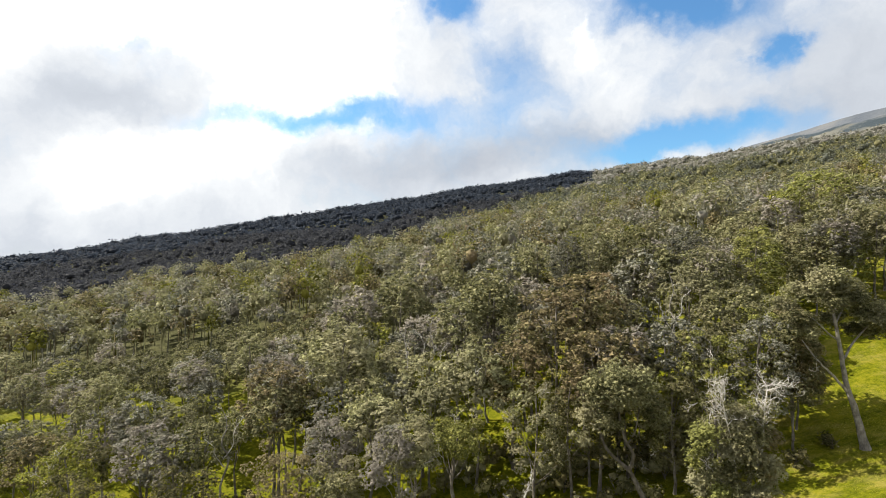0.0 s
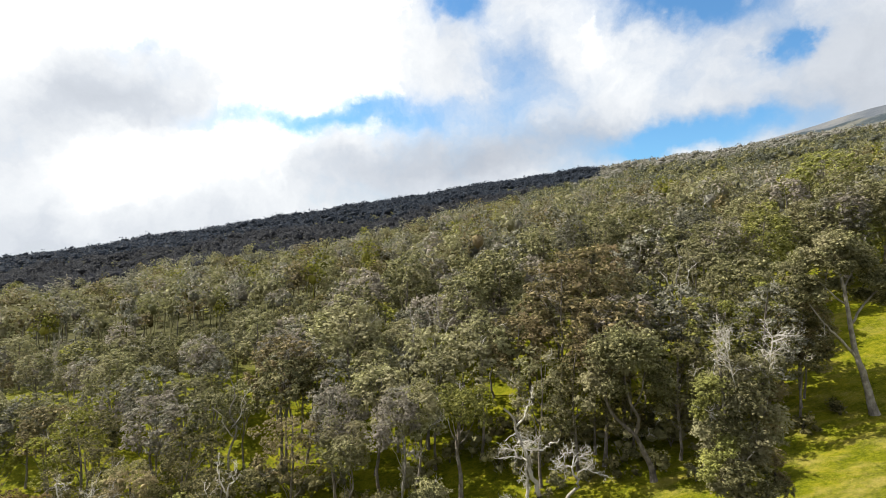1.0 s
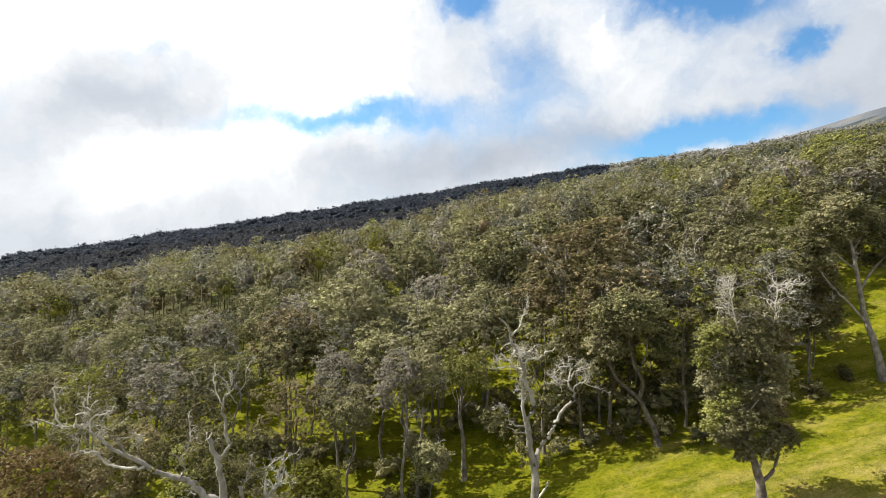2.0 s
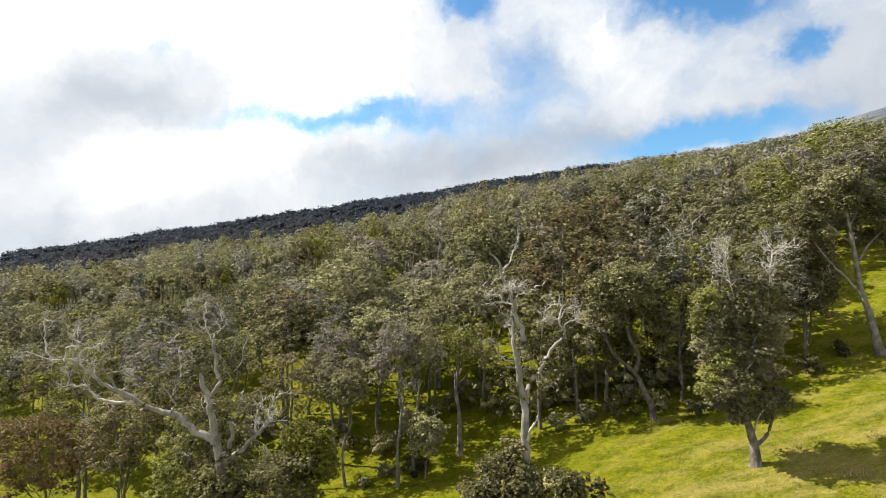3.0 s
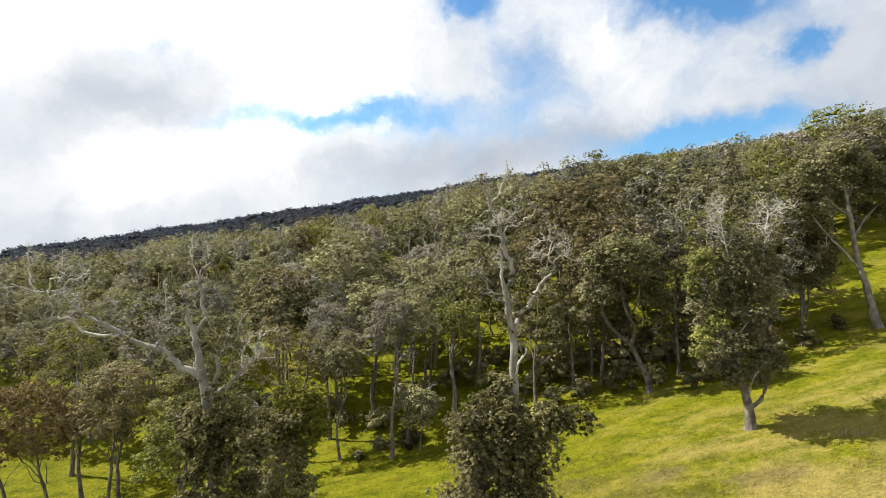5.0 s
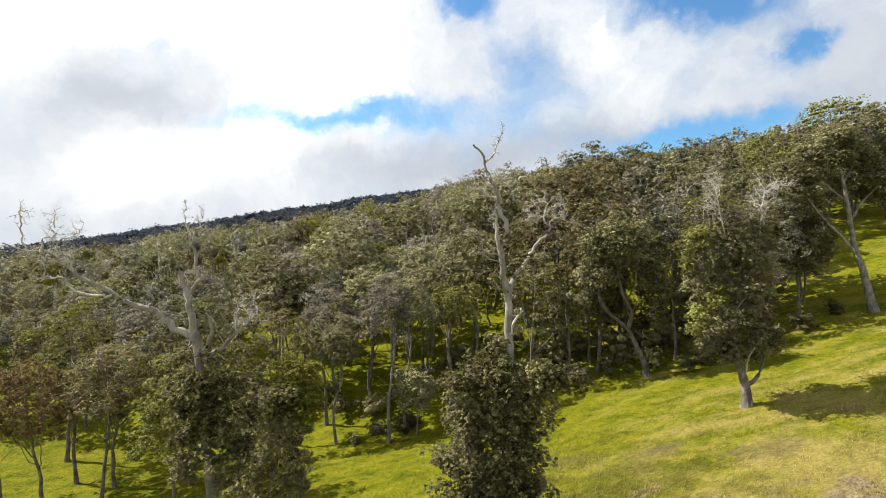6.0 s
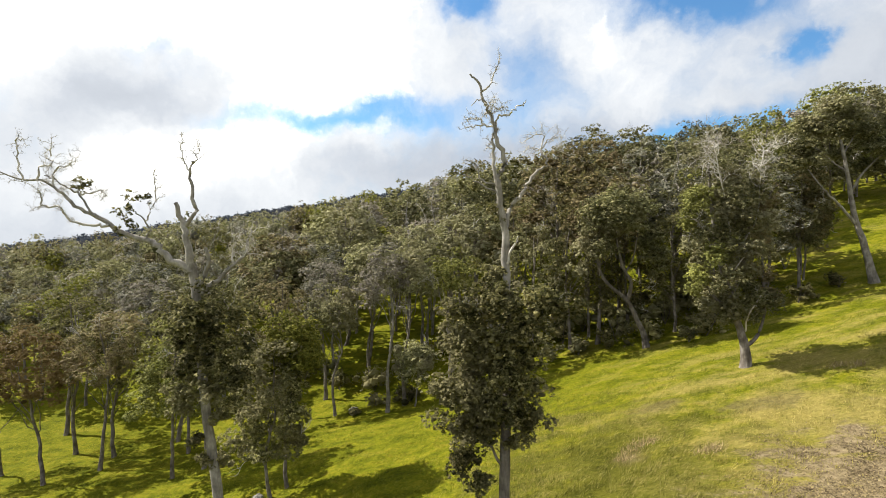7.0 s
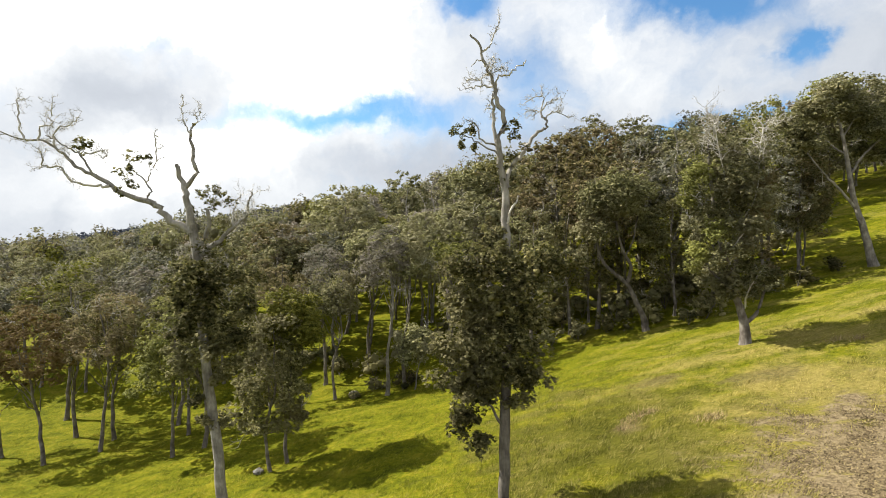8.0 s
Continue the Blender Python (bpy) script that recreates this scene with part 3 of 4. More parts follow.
# the two tall trees at the front, with bleached tops
shaped_tree("dead_topped_tree", "tall grey tree with bleached spreading limbs above dark foliage", spot(-7.74, 20.5) @ Matrix.Translation((0, 0, 0.4)), [
    ("trunk", [(-0.12, 0, -0.8), (-0.12, 0, 1.4), (-0.17, 0, 2.9), (-0.32, 0, 4.4), (-0.68, 0.1, 6.6), (-1.06, 0, 9.6), (-1.3, 0, 12.5), (-1.6, 0, 14.9)], 0.27, 0.17, PALE, 0),
    ("limb", [(-1.69, 0.0, 14.6), (-2.26, -0.1, 14.94), (-2.76, -0.2, 15.33), (-3.1, -0.3, 15.76), (-3.7, -0.4, 15.96), (-4.26, -0.5, 16.17), (-4.86, -0.6, 16.54), (-5.47, -0.7, 16.95)], 0.165, 0.09, SILVER, 0),
    ("limb", [(-5.4, -0.7, 16.9), (-6.16, -0.8, 17.32), (-6.74, -0.9, 17.85), (-7.35, -1.0, 18.25), (-8.13, -1.1, 18.35), (-9.14, -1.2, 18.68)], 0.09, 0.03, SILVER, 0.5),
    ("limb", [(-4.78, -0.7, 16.5), (-5.29, -0.77, 16.51), (-6.02, -0.84, 16.57), (-6.5, -0.91, 16.87), (-6.74, -0.99, 17.24), (-7.44, -1.06, 17.27), (-7.38, -1.13, 17.68), (-7.44, -1.2, 18.0)], 0.07, 0.025, BONE, 0.42),
    ("limb", [(-5.5, -0.8, 17.01), (-5.9, -0.85, 17.74), (-6.43, -0.9, 18.06), (-7.0, -0.95, 18.36), (-7.37, -1.0, 18.56)], 0.05, 0.02, SILVER, 0.42),
    ("limb", [(-8.04, -1.2, 18.33), (-8.27, -1.2, 18.84), (-8.37, -1.2, 19.48), (-8.44, -1.2, 19.97), (-8.06, -1.2, 20.02)], 0.045, 0.018, BONE, 0.3),
    ("limb", [(-7.58, -1.1, 18.3), (-7.46, -1.12, 18.86), (-6.93, -1.15, 18.98), (-6.99, -1.18, 19.39), (-6.8, -1.2, 19.9)], 0.045, 0.018, BONE, 0.38),
    ("limb", [(-6.87, -1.1, 18.12), (-6.85, -1.13, 18.77), (-6.1, -1.17, 18.97), (-5.76, -1.2, 19.27)], 0.04, 0.018, BONE, 0.45),
    ("limb", [(-5.87, -0.9, 17.73), (-5.55, -0.9, 17.85), (-4.99, -0.9, 17.95), (-4.77, -0.9, 17.73)], 0.035, 0.016, BONE, 0.4),
    ("limb", [(-3.11, -0.35, 15.8), (-3.32, -0.43, 16.08), (-3.18, -0.45, 16.4), (-3.51, -0.48, 16.85), (-3.75, -0.6, 17.1)], 0.055, 0.025, SILVER, 0),
    ("limb", [(-3.37, -0.5, 16.68), (-3.04, -0.53, 17.28), (-2.9, -0.57, 18.02), (-2.89, -0.6, 18.9)], 0.035, 0.014, BONE, 0.34),
    ("broken_limb", [(-1.62, 0, 14.5), (-1.8, 0.0, 15.69), (-2.04, 0.0, 16.68), (-2.34, 0.0, 17.52)], 0.19, 0.085, SILVER, 0),
    ("limb", [(-1.95, 0.0, 16.5), (-1.52, 0.06, 17.16), (-1.66, 0.12, 17.84), (-1.82, 0.18, 18.52), (-1.86, 0.24, 19.03), (-1.72, 0.3, 19.39)], 0.10, 0.045, SILVER, 0),
    ("limb", [(-1.88, 0.26, 18.95), (-2.12, 0.3, 19.22), (-2.28, 0.3, 19.87), (-2.26, 0.3, 20.57)], 0.035, 0.012, BONE, 0.25),
    ("limb", [(-1.74, 0.3, 19.3), (-1.54, 0.3, 19.67), (-1.49, 0.3, 20.07)], 0.035, 0.014, BONE, 0.3),
    ("limb", [(-1.2, 0.0, 13.6), (-0.54, 0.1, 14.12), (-0.26, 0.2, 14.48), (0.25, 0.3, 15.01), (0.55, 0.4, 15.29), (0.66, 0.5, 15.85), (0.76, 0.6, 16.41)], 0.125, 0.04, SILVER, 0.6),
    ("limb", [(0.1, 0.3, 14.9), (0.0, 0.5, 15.6), (0.25, 0.6, 16.3)], 0.05, 0.02, BONE, 0.55),
    ("limb", [(-1.31, 0.0, 13.87), (-0.71, -0.2, 14.85), (-0.86, -0.4, 15.57)], 0.12, 0.06, SILVER, 0),
    ("limb", [(-0.8, -0.3, 15.2), (-0.7, 0.0, 15.8), (-0.5, 0.2, 16.5)], 0.04, 0.02, SILVER, 0.4),
], [(-0.9, 0, 13.6, 0.9), (-1.9, 0.3, 12.9, 0.75), (0.6, 0.3, 12.6, 0.8), (-2.4, 0.2, 10.2, 0.7), (0.6, 0.2, 10.0, 0.8), (-2.0, 0.0, 8.6, 0.6), (0.4, 0.1, 8.9, 0.6), (-0.4, -0.7, 9.6, 0.7), (-1.31, 0.2, 16.38, 0.32), (-0.52, 0.24, 16.49, 0.42), (-0.64, 0.28, 15.72, 0.42), (-0.1, 0.32, 15.95, 0.36), (-1.03, 0.3, 16.05, 0.36), (-1.95, 0.36, 15.6, 0.25), (-0.5, 0.2, 15.0, 0.5), (-5.85, -0.8, 18.32, 0.34), (-6.07, -0.8, 18.1, 0.28), (-5.6, -0.8, 18.1, 0.26), (-3.75, -0.7, 17.66, 0.36), (-3.3, -0.7, 17.72, 0.3), (-4.18, -0.7, 16.95, 0.36), (-3.85, -0.7, 17.22, 0.36), (-4.44, -0.6, 16.3, 0.26), (-4.0, -0.6, 16.6, 0.28), (-1.8, 0.2, 12.2, 1.0), (-0.4, -0.4, 12.3, 1.1), (-1.2, 0.3, 10.9, 1.1), (-0.3, 0.2, 10.2, 1.0), (-1.6, -0.2, 9.3, 0.8), (-0.4, 0.2, 8.4, 0.7), (0.1, 0, 13.2, 0.8), (-0.2, 0.3, 6.2, 0.5), (-1.1, -0.1, 7.3, 0.42), (-0.95, -0.1, 6.5, 0.35), (-1.2, -0.7, 12.8, 0.9), (-1.0, -0.7, 11.2, 0.8), (-1.8, 0.4, 10.6, 0.9), (-2.3, 0.5, 11.6, 0.8), (0.5, 0.2, 11.4, 0.8)], 0.145, DARK, 11, 1500, close=1.2)

shaped_tree("bare_topped_tree", "tall grey tree with bare bleached top and dark leafy trunk", spot(4.29, 20.2) @ Matrix.Translation((0, 0, 0.12)), [
    ("trunk", [(0, 0, -0.4), (0.0, 0, 0.7), (0.0, 0, 4.0), (0.1, 0.1, 7.8), (0.0, 0, 10.7)], 0.27, 0.19, GREYBARK, 0),
    ("upper_trunk", [(0.0, 0, 10.4), (-0.08, 0, 13.05), (-0.22, 0, 14.96), (-0.42, 0, 16.2)], 0.19, 0.13, SILVER, 0),
    ("limb", [(-0.42, 0.0, 16.1), (-0.17, 0.0, 17.04), (-0.46, 0.0, 17.89), (-0.56, 0.0, 18.46), (-0.76, 0.0, 18.92), (-0.95, 0.0, 19.35), (-1.1, 0.0, 19.82), (-1.25, 0.0, 20.3), (-1.61, 0.0, 20.64)], 0.125, 0.04, SILVER, 0),
    ("limb", [(-0.43, 0.0, 16.0), (-0.57, 0.07, 17.17), (-0.62, 0.13, 17.86), (-0.59, 0.2, 18.17)], 0.09, 0.05, SILVER, 0.3),
    ("limb", [(-1.08, 0.0, 19.9), (-0.81, 0.03, 20.22), (-0.58, 0.05, 20.7), (-0.44, 0.07, 21.0), (-0.37, 0.1, 21.39)], 0.05, 0.016, BONE, 0.25),
    ("limb", [(-0.55, 0.0, 18.4), (-0.38, -0.05, 18.85), (-0.05, -0.1, 18.93), (0.22, -0.15, 19.05), (0.4, -0.2, 19.27), (0.63, -0.25, 19.25), (0.72, -0.3, 19.47)], 0.055, 0.018, BONE, 0),
    ("limb", [(-0.58, 0.0, 18.42), (-1.18, 0.1, 18.5), (-1.77, 0.2, 18.39)], 0.045, 0.016, BONE, 0.35),
    ("limb", [(-1.08, 0.1, 18.48), (-1.13, 0.13, 18.77), (-1.39, 0.17, 18.83), (-1.68, 0.2, 18.85)], 0.035, 0.014, BONE, 0.32),
    ("limb", [(-0.9, 0.0, 19.3), (-1.19, -0.05, 19.57), (-1.55, -0.1, 19.27)], 0.035, 0.016, BONE, 0),
    ("limb", [(-0.78, 0.0, 18.95), (-0.5, 0.0, 19.15), (-0.15, 0.0, 19.28)], 0.03, 0.012, BONE, 0.42),
    ("limb", [(-0.8, 0.0, 19.0), (-0.75, -0.3, 19.1), (-0.5, -0.5, 19.25)], 0.03, 0.012, BONE, 0.42),
    ("limb", [(-0.8, 0.0, 19.0), (-0.95, 0.3, 19.05), (-0.8, 0.6, 19.2)], 0.03, 0.012, BONE, 0.42),
    ("limb", [(-0.15, 0.0, 14.0), (0.19, 0.12, 15.1), (0.56, 0.25, 15.49), (0.89, 0.38, 15.97), (1.05, 0.5, 16.39), (1.5, 0.62, 16.71), (1.76, 0.75, 16.93), (1.68, 0.88, 17.36), (1.55, 1.0, 17.69)], 0.11, 0.045, SILVER, 0),
    ("limb", [(1.55, 1.0, 17.66), (1.65, 1.0, 18.29), (1.37, 1.0, 18.32), (0.93, 1.0, 18.12)], 0.04, 0.014, BONE, 0.45),
    ("limb", [(1.7, 0.9, 17.3), (2.14, 0.95, 17.68), (2.62, 0.9, 17.47)], 0.04, 0.014, BONE, 0.5),
    ("limb", [(1.58, 1.0, 17.6), (1.34, 1.05, 17.73), (0.9, 1.1, 17.72)], 0.035, 0.014, BONE, 0.5),
    ("limb", [(1.57, 1.0, 17.7), (1.93, 1.05, 18.13), (2.26, 1.1, 18.25)], 0.035, 0.014, BONE, 0.45),
    ("limb", [(-0.4, 0.0, 15.9), (-1.07, -0.1, 16.2), (-1.29, -0.2, 16.79), (-1.77, -0.3, 16.96)], 0.05, 0.016, SILVER, 0.3),
    ("limb", [(-0.35, 0.0, 15.6), (-0.9, -0.2, 15.8), (-1.5, -0.3, 16.2), (-2.2, -0.3, 16.4)], 0.045, 0.016, SILVER, 0),
    ("broken_limb", [(0.0, 0, 12.2), (0.15, -0.3, 13.2), (0.45, -0.4, 13.8)], 0.07, 0.04, BONE, 0),
    ("limb", [(0.0, 0, 9.0), (-0.9, -0.6, 10.4), (-1.8, -0.8, 11.2)], 0.09, 0.03, SILVER, 0.5),
    ("limb", [(0.0, 0, 8.6), (0.9, -0.5, 10.0), (1.9, -0.7, 11.0)], 0.09, 0.03, SILVER, 0.6),
    ("limb", [(0.0, 0, 4.0), (-0.8, -0.2, 5.2), (-1.8, -0.4, 7.0)], 0.08, 0.03, BARK, 0),
], [(-1.76, -0.3, 16.39, 0.4), (-2.24, -0.3, 16.5, 0.3), (-1.95, -0.3, 15.85, 0.26), (-1.38, -0.3, 15.85, 0.24), (-1.45, -0.3, 16.6, 0.26), (0.28, 0.1, 16.89, 0.38), (0.38, 0.1, 16.35, 0.3), (-0.05, 0.2, 16.7, 0.32), (0.1, 0.1, 15.6, 0.4), (-0.8, 0.1, 15.1, 0.5), (-0.10, 0.2, 14.6, 0.6), (0.7, 0.2, 14.9, 0.45), (-0.70, 0, 12.3, 0.6), (-1.8, -0.6, 10.9, 0.95), (-0.45, -0.4, 11.0, 1.27), (1.01, -0.5, 10.8, 1.27), (2.13, -0.7, 10.9, 1.02), (-1.85, -0.4, 9.6, 1.2), (-0.90, -0.5, 9.2, 1.40), (0.78, -0.3, 9.0, 1.27), (-1.9, -0.3, 7.8, 1.3), (-1.01, -0.4, 7.3, 1.40), (0.78, 0.2, 7.2, 1.14), (-1.95, -0.2, 6.0, 1.2), (-1.34, 0.1, 5.5, 1.14), (1.01, 0.1, 6.2, 0.96), (-1.68, 0, 4.5, 1.02), (-0.90, 0.1, 3.4, 0.70), (0.50, 0.1, 5.2, 0.64), (0.22, 0.6, 8.4, 1.27), (0.00, 0.6, 6.4, 1.14), (0.11, -0.9, 9.8, 0.97), (0.00, -0.9, 8.0, 0.92), (-0.22, -0.9, 11.3, 0.7), (0.11, -0.8, 6.4, 0.65), (-0.9, 2.2, 10.2, 1.2), (0.5, 2.5, 9.4, 1.2), (-0.4, 2.9, 7.8, 1.2), (-1.6, 2.3, 6.6, 1.1), (0.4, 2.4, 6.4, 1.0), (-0.8, 2.6, 4.9, 1.0)], 0.145, DARK, 12, 1500, close=1.2)

# the crooked tree at the wood's edge
shaped_tree("crooked_tree", "grey-barked tree with a crooked curling trunk at the wood's edge", spot(21.58, 50.7), [
    ("trunk", [(0, 0, -0.4), (-0.3, 0, 1.4), (-1.4, 0, 3.7), (-2.1, 0, 4.9), (-4.0, 0.3, 6.6), (-4.8, 0.5, 8.3), (-5.2, 0.6, 10.5)], 0.34, 0.10, GREYBARK, 0),
    ("limb", [(-2.0, 0, 4.7), (-1.7, -0.4, 6.6), (-2.7, -0.5, 8.4), (-3.3, -0.5, 11.3), (-3.5, -0.4, 13.5)], 0.22, 0.08, GREYBARK, 0),
    ("limb", [(-2.3, -0.4, 7.6), (-1.6, -0.8, 9.5), (-1.2, -1.0, 12.5)], 0.12, 0.05, GREYBARK, 0),
], [(-3.8, -0.5, 14.8, 2.0), (-1.4, -1.2, 15.0, 1.7), (-5.3, -0.9, 14.0, 1.7), (-3.4, -1.6, 13.6, 1.6), (-5.4, 0, 12.6, 1.8), (-1.6, -0.5, 13.4, 1.8), (-3.2, -1.4, 12.2, 1.7), (-6.3, 0.4, 10.2, 1.5), (0.2, 0.3, 11.2, 1.7), (-4.6, -0.8, 10.4, 1.5), (-2.4, 1.4, 13.6, 1.9), (1.4, 1.2, 9.2, 1.6), (-6.6, 1.0, 7.8, 1.2)], 0.2, OLIVE, 13, 800, lacy=30.0, close=1.35)


def single(x, y, turn, *args, **kw):
    t = wood_tree(*args, **kw)
    t.matrix_basis = spot(x, y, turn)
    return t


# trees that stand apart at the edge of the meadow
lone = shaped_tree("meadow_tree", "bushy olive-grey tree standing alone on the sunny grass", spot(23.7, 36.6), [
    ("trunk", [(-0.09, 0.0, -0.4), (-0.27, 0.0, 1.57), (-0.73, 0.0, 3.24), (-1.37, 0.0, 5.33), (-2.13, 0.0, 7.84), (-2.57, 0.0, 10.35), (-2.84, 0.0, 12.87), (-2.99, 0.0, 15.0)], 0.36, 0.07, BARK, 0),
    ("limb", [(-0.3, 0.0, 1.4), (0.63, 0.0, 2.17), (1.19, 0.1, 3.68), (1.34, 0.2, 5.78)], 0.17, 0.06, GREYBARK, 0),
    ("limb", [(-1.2, 0.0, 5.0), (-0.17, 0.2, 8.2), (0.42, 0.3, 12.04), (0.59, 0.2, 14.8)], 0.16, 0.06, BARK, 0),
    ("limb", [(-0.8, 0.0, 3.5), (-2.81, -0.3, 5.32), (-3.78, -0.5, 6.99)], 0.13, 0.05, GREYBARK, 0),
    ("limb", [(-2.0, 0.0, 7.4), (-3.2, -0.6, 9.4), (-4.3, -0.8, 10.8)], 0.10, 0.04, PALE, 0.7),
    ("limb", [(-1.4, 0.0, 5.4), (-1.6, -1.0, 7.0), (-1.0, -1.7, 8.6)], 0.08, 0.03, BONE, 0.9),
    ("limb", [(-0.2, 0.0, 2.6), (-0.6, -1.1, 4.0), (-0.2, -1.9, 5.4)], 0.08, 0.03, BONE, 0.9),
], [(-0.95, -0.4, 4.6, 1.5), (-3.55, -0.4, 6.78, 1.15, MOSS), (-3.9, -0.2, 5.6, 0.8, MOSS), (1.1, -0.2, 4.94, 1.2), (-2.6, 0.2, 4.7, 1.1), (-0.98, -0.8, 7.2, 1.3), (0.87, 0.2, 7.0, 1.1, RUSTY), (1.75, 0.2, 5.4, 0.75, RUSTY), (-3.06, -0.4, 9.93, 1.3), (-1.01, -0.6, 10.4, 1.3), (0.64, 0.1, 9.8, 1.1, RUSTY), (-4.4, -0.4, 10.76, 1.1, MOSS), (-2.27, 0.1, 12.7, 1.45), (-0.21, -0.2, 12.7, 1.4), (-3.71, -0.2, 12.5, 1.25, MOSS), (-2.6, 0.0, 14.6, 1.0), (0.6, 0.1, 13.9, 1.1), (-1.2, -0.8, 11.6, 1.2), (-1.4, -0.4, 14.2, 1.0), (1.2, 0.2, 11.6, 1.1, RUSTY), (1.5, 0.3, 8.8, 1.0), (-2.2, -1.0, 11.2, 1.1), (-1.6, 1.2, 5.4, 1.3), (-2.0, 1.4, 8.8, 1.4), (-0.6, 1.5, 11.6, 1.4), (0.2, 1.3, 6.0, 1.2), (-3.2, 1.2, 7.6, 1.0), (-1.9, -1.2, 8.6, 0.9), (-0.2, -1.4, 5.2, 0.8), (0.3, 0.2, 3.6, 0.8), (-1.6, -0.2, 3.5, 0.8), (-4.4, 0.2, 8.9, 0.8), (-2.4, -1.5, 6.4, 1.2), (-0.6, -1.6, 8.8, 1.2), (-1.6, -1.5, 12.2, 1.1), (0.4, -1.4, 10.6, 1.0), (-3.0, -1.2, 8.3, 1.0, MOSS)], 0.155, OLIVE, 21, 1250, lacy=30.0, close=1.45)
shaped_tree("umbrella_tree", "tall pale-trunked leaning tree with a layered umbrella crown", spot(44.95, 51.5), [
    ("trunk", [(0.1, 0, -0.4), (-0.9, 0, 3.4), (-2.0, 0, 6.8), (-2.7, 0, 10.3), (-3.3, 0, 13.8), (-4.0, 0.2, 16.0)], 0.40, 0.10, PALE, 0),
    ("limb", [(-1.7, 0, 5.8), (-3.8, -0.3, 7.9), (-5.5, -0.5, 9.5), (-7.0, -0.3, 11.6)], 0.17, 0.05, PALE, 0),
    ("limb", [(-2.5, 0, 9.2), (-1.2, 0.2, 11.2), (0.8, 0.6, 13.0), (2.4, 0.9, 14.0)], 0.15, 0.05, PALE, 0),
    ("limb", [(-2.9, 0, 11.4), (-4.4, 0.6, 13.0), (-6.0, 1.0, 14.6)], 0.12, 0.05, PALE, 0),
    ("limb", [(-3.2, 0, 13.2), (-2.0, 0.6, 14.8), (-0.8, 1.0, 16.0)], 0.10, 0.04, PALE, 0),
], [(-3.9, 0.2, 18.2, 1.9), (-5.6, 0.8, 16.8, 1.8), (-2.0, 0.6, 17.2, 1.9), (-0.8, 0.6, 15.7, 1.9), (1.0, 0.6, 14.4, 1.9), (-7.3, 0.2, 14.0, 1.7), (-4.6, -1.2, 15.6, 1.5), (-5.0, 2.2, 16.2, 1.9), (-2.0, 2.6, 16.4, 1.9), (2.9, 1.0, 13.2, 1.6), (-8.0, 0.6, 12.2, 1.4), (-6.4, -0.8, 12.4, 1.1), (0.2, -1.2, 13.6, 1.3), (3.6, 2.2, 14.8, 1.8), (0.6, 3.2, 16.6, 1.9), (5.0, 1.5, 12.6, 1.5), (-5.0, 1.8, 13.2, 1.6), (-2.0, 2.4, 13.6, 1.6), (3.0, 3.0, 12.0, 1.7), (6.5, 2.5, 13.6, 1.9), (0.5, 2.6, 12.4, 1.5), (-7.6, 2.0, 15.2, 1.7), (6.0, 0.5, 10.8, 1.4)], 0.19, OLIVE, 22, 950, flat=0.42, lacy=30.0, close=1.35)
rng = np.random.default_rng(33)
for path in ([(-1.3, 0.0, 9.0), (-1.8, -0.3, 11.5), (-2.9, -1.2, 14.3), (-3.5, -1.8, 16.2)], [(-0.9, 0.0, 8.0), (0.2, -0.5, 11.0), (0.6, -0.4, 14.3), (0.9, -0.2, 16.1)]):
    line = bend(path, 12, 0.05, rng)
    limb = part("bare_limb", mesh_np("bare_limb", *tube(line, 0.06, 0.025, 6), BONE), lone, "bleached bare limb")
    spray = []
    for i in range(6, 12):
        for _ in range(3):
            spray += twigs(line[i], unit(line[i] - line[i - 2]) + rng.normal(0, 0.6, 3), rng.uniform(0.8, 1.5), 0.035, 2, rng, 0.7, 3, 0.75)
    tagged(part("twig_spray", mesh_np("twig_spray", *join(spray), BONE), limb, "bleached crooked twigs"), kind="stuff")
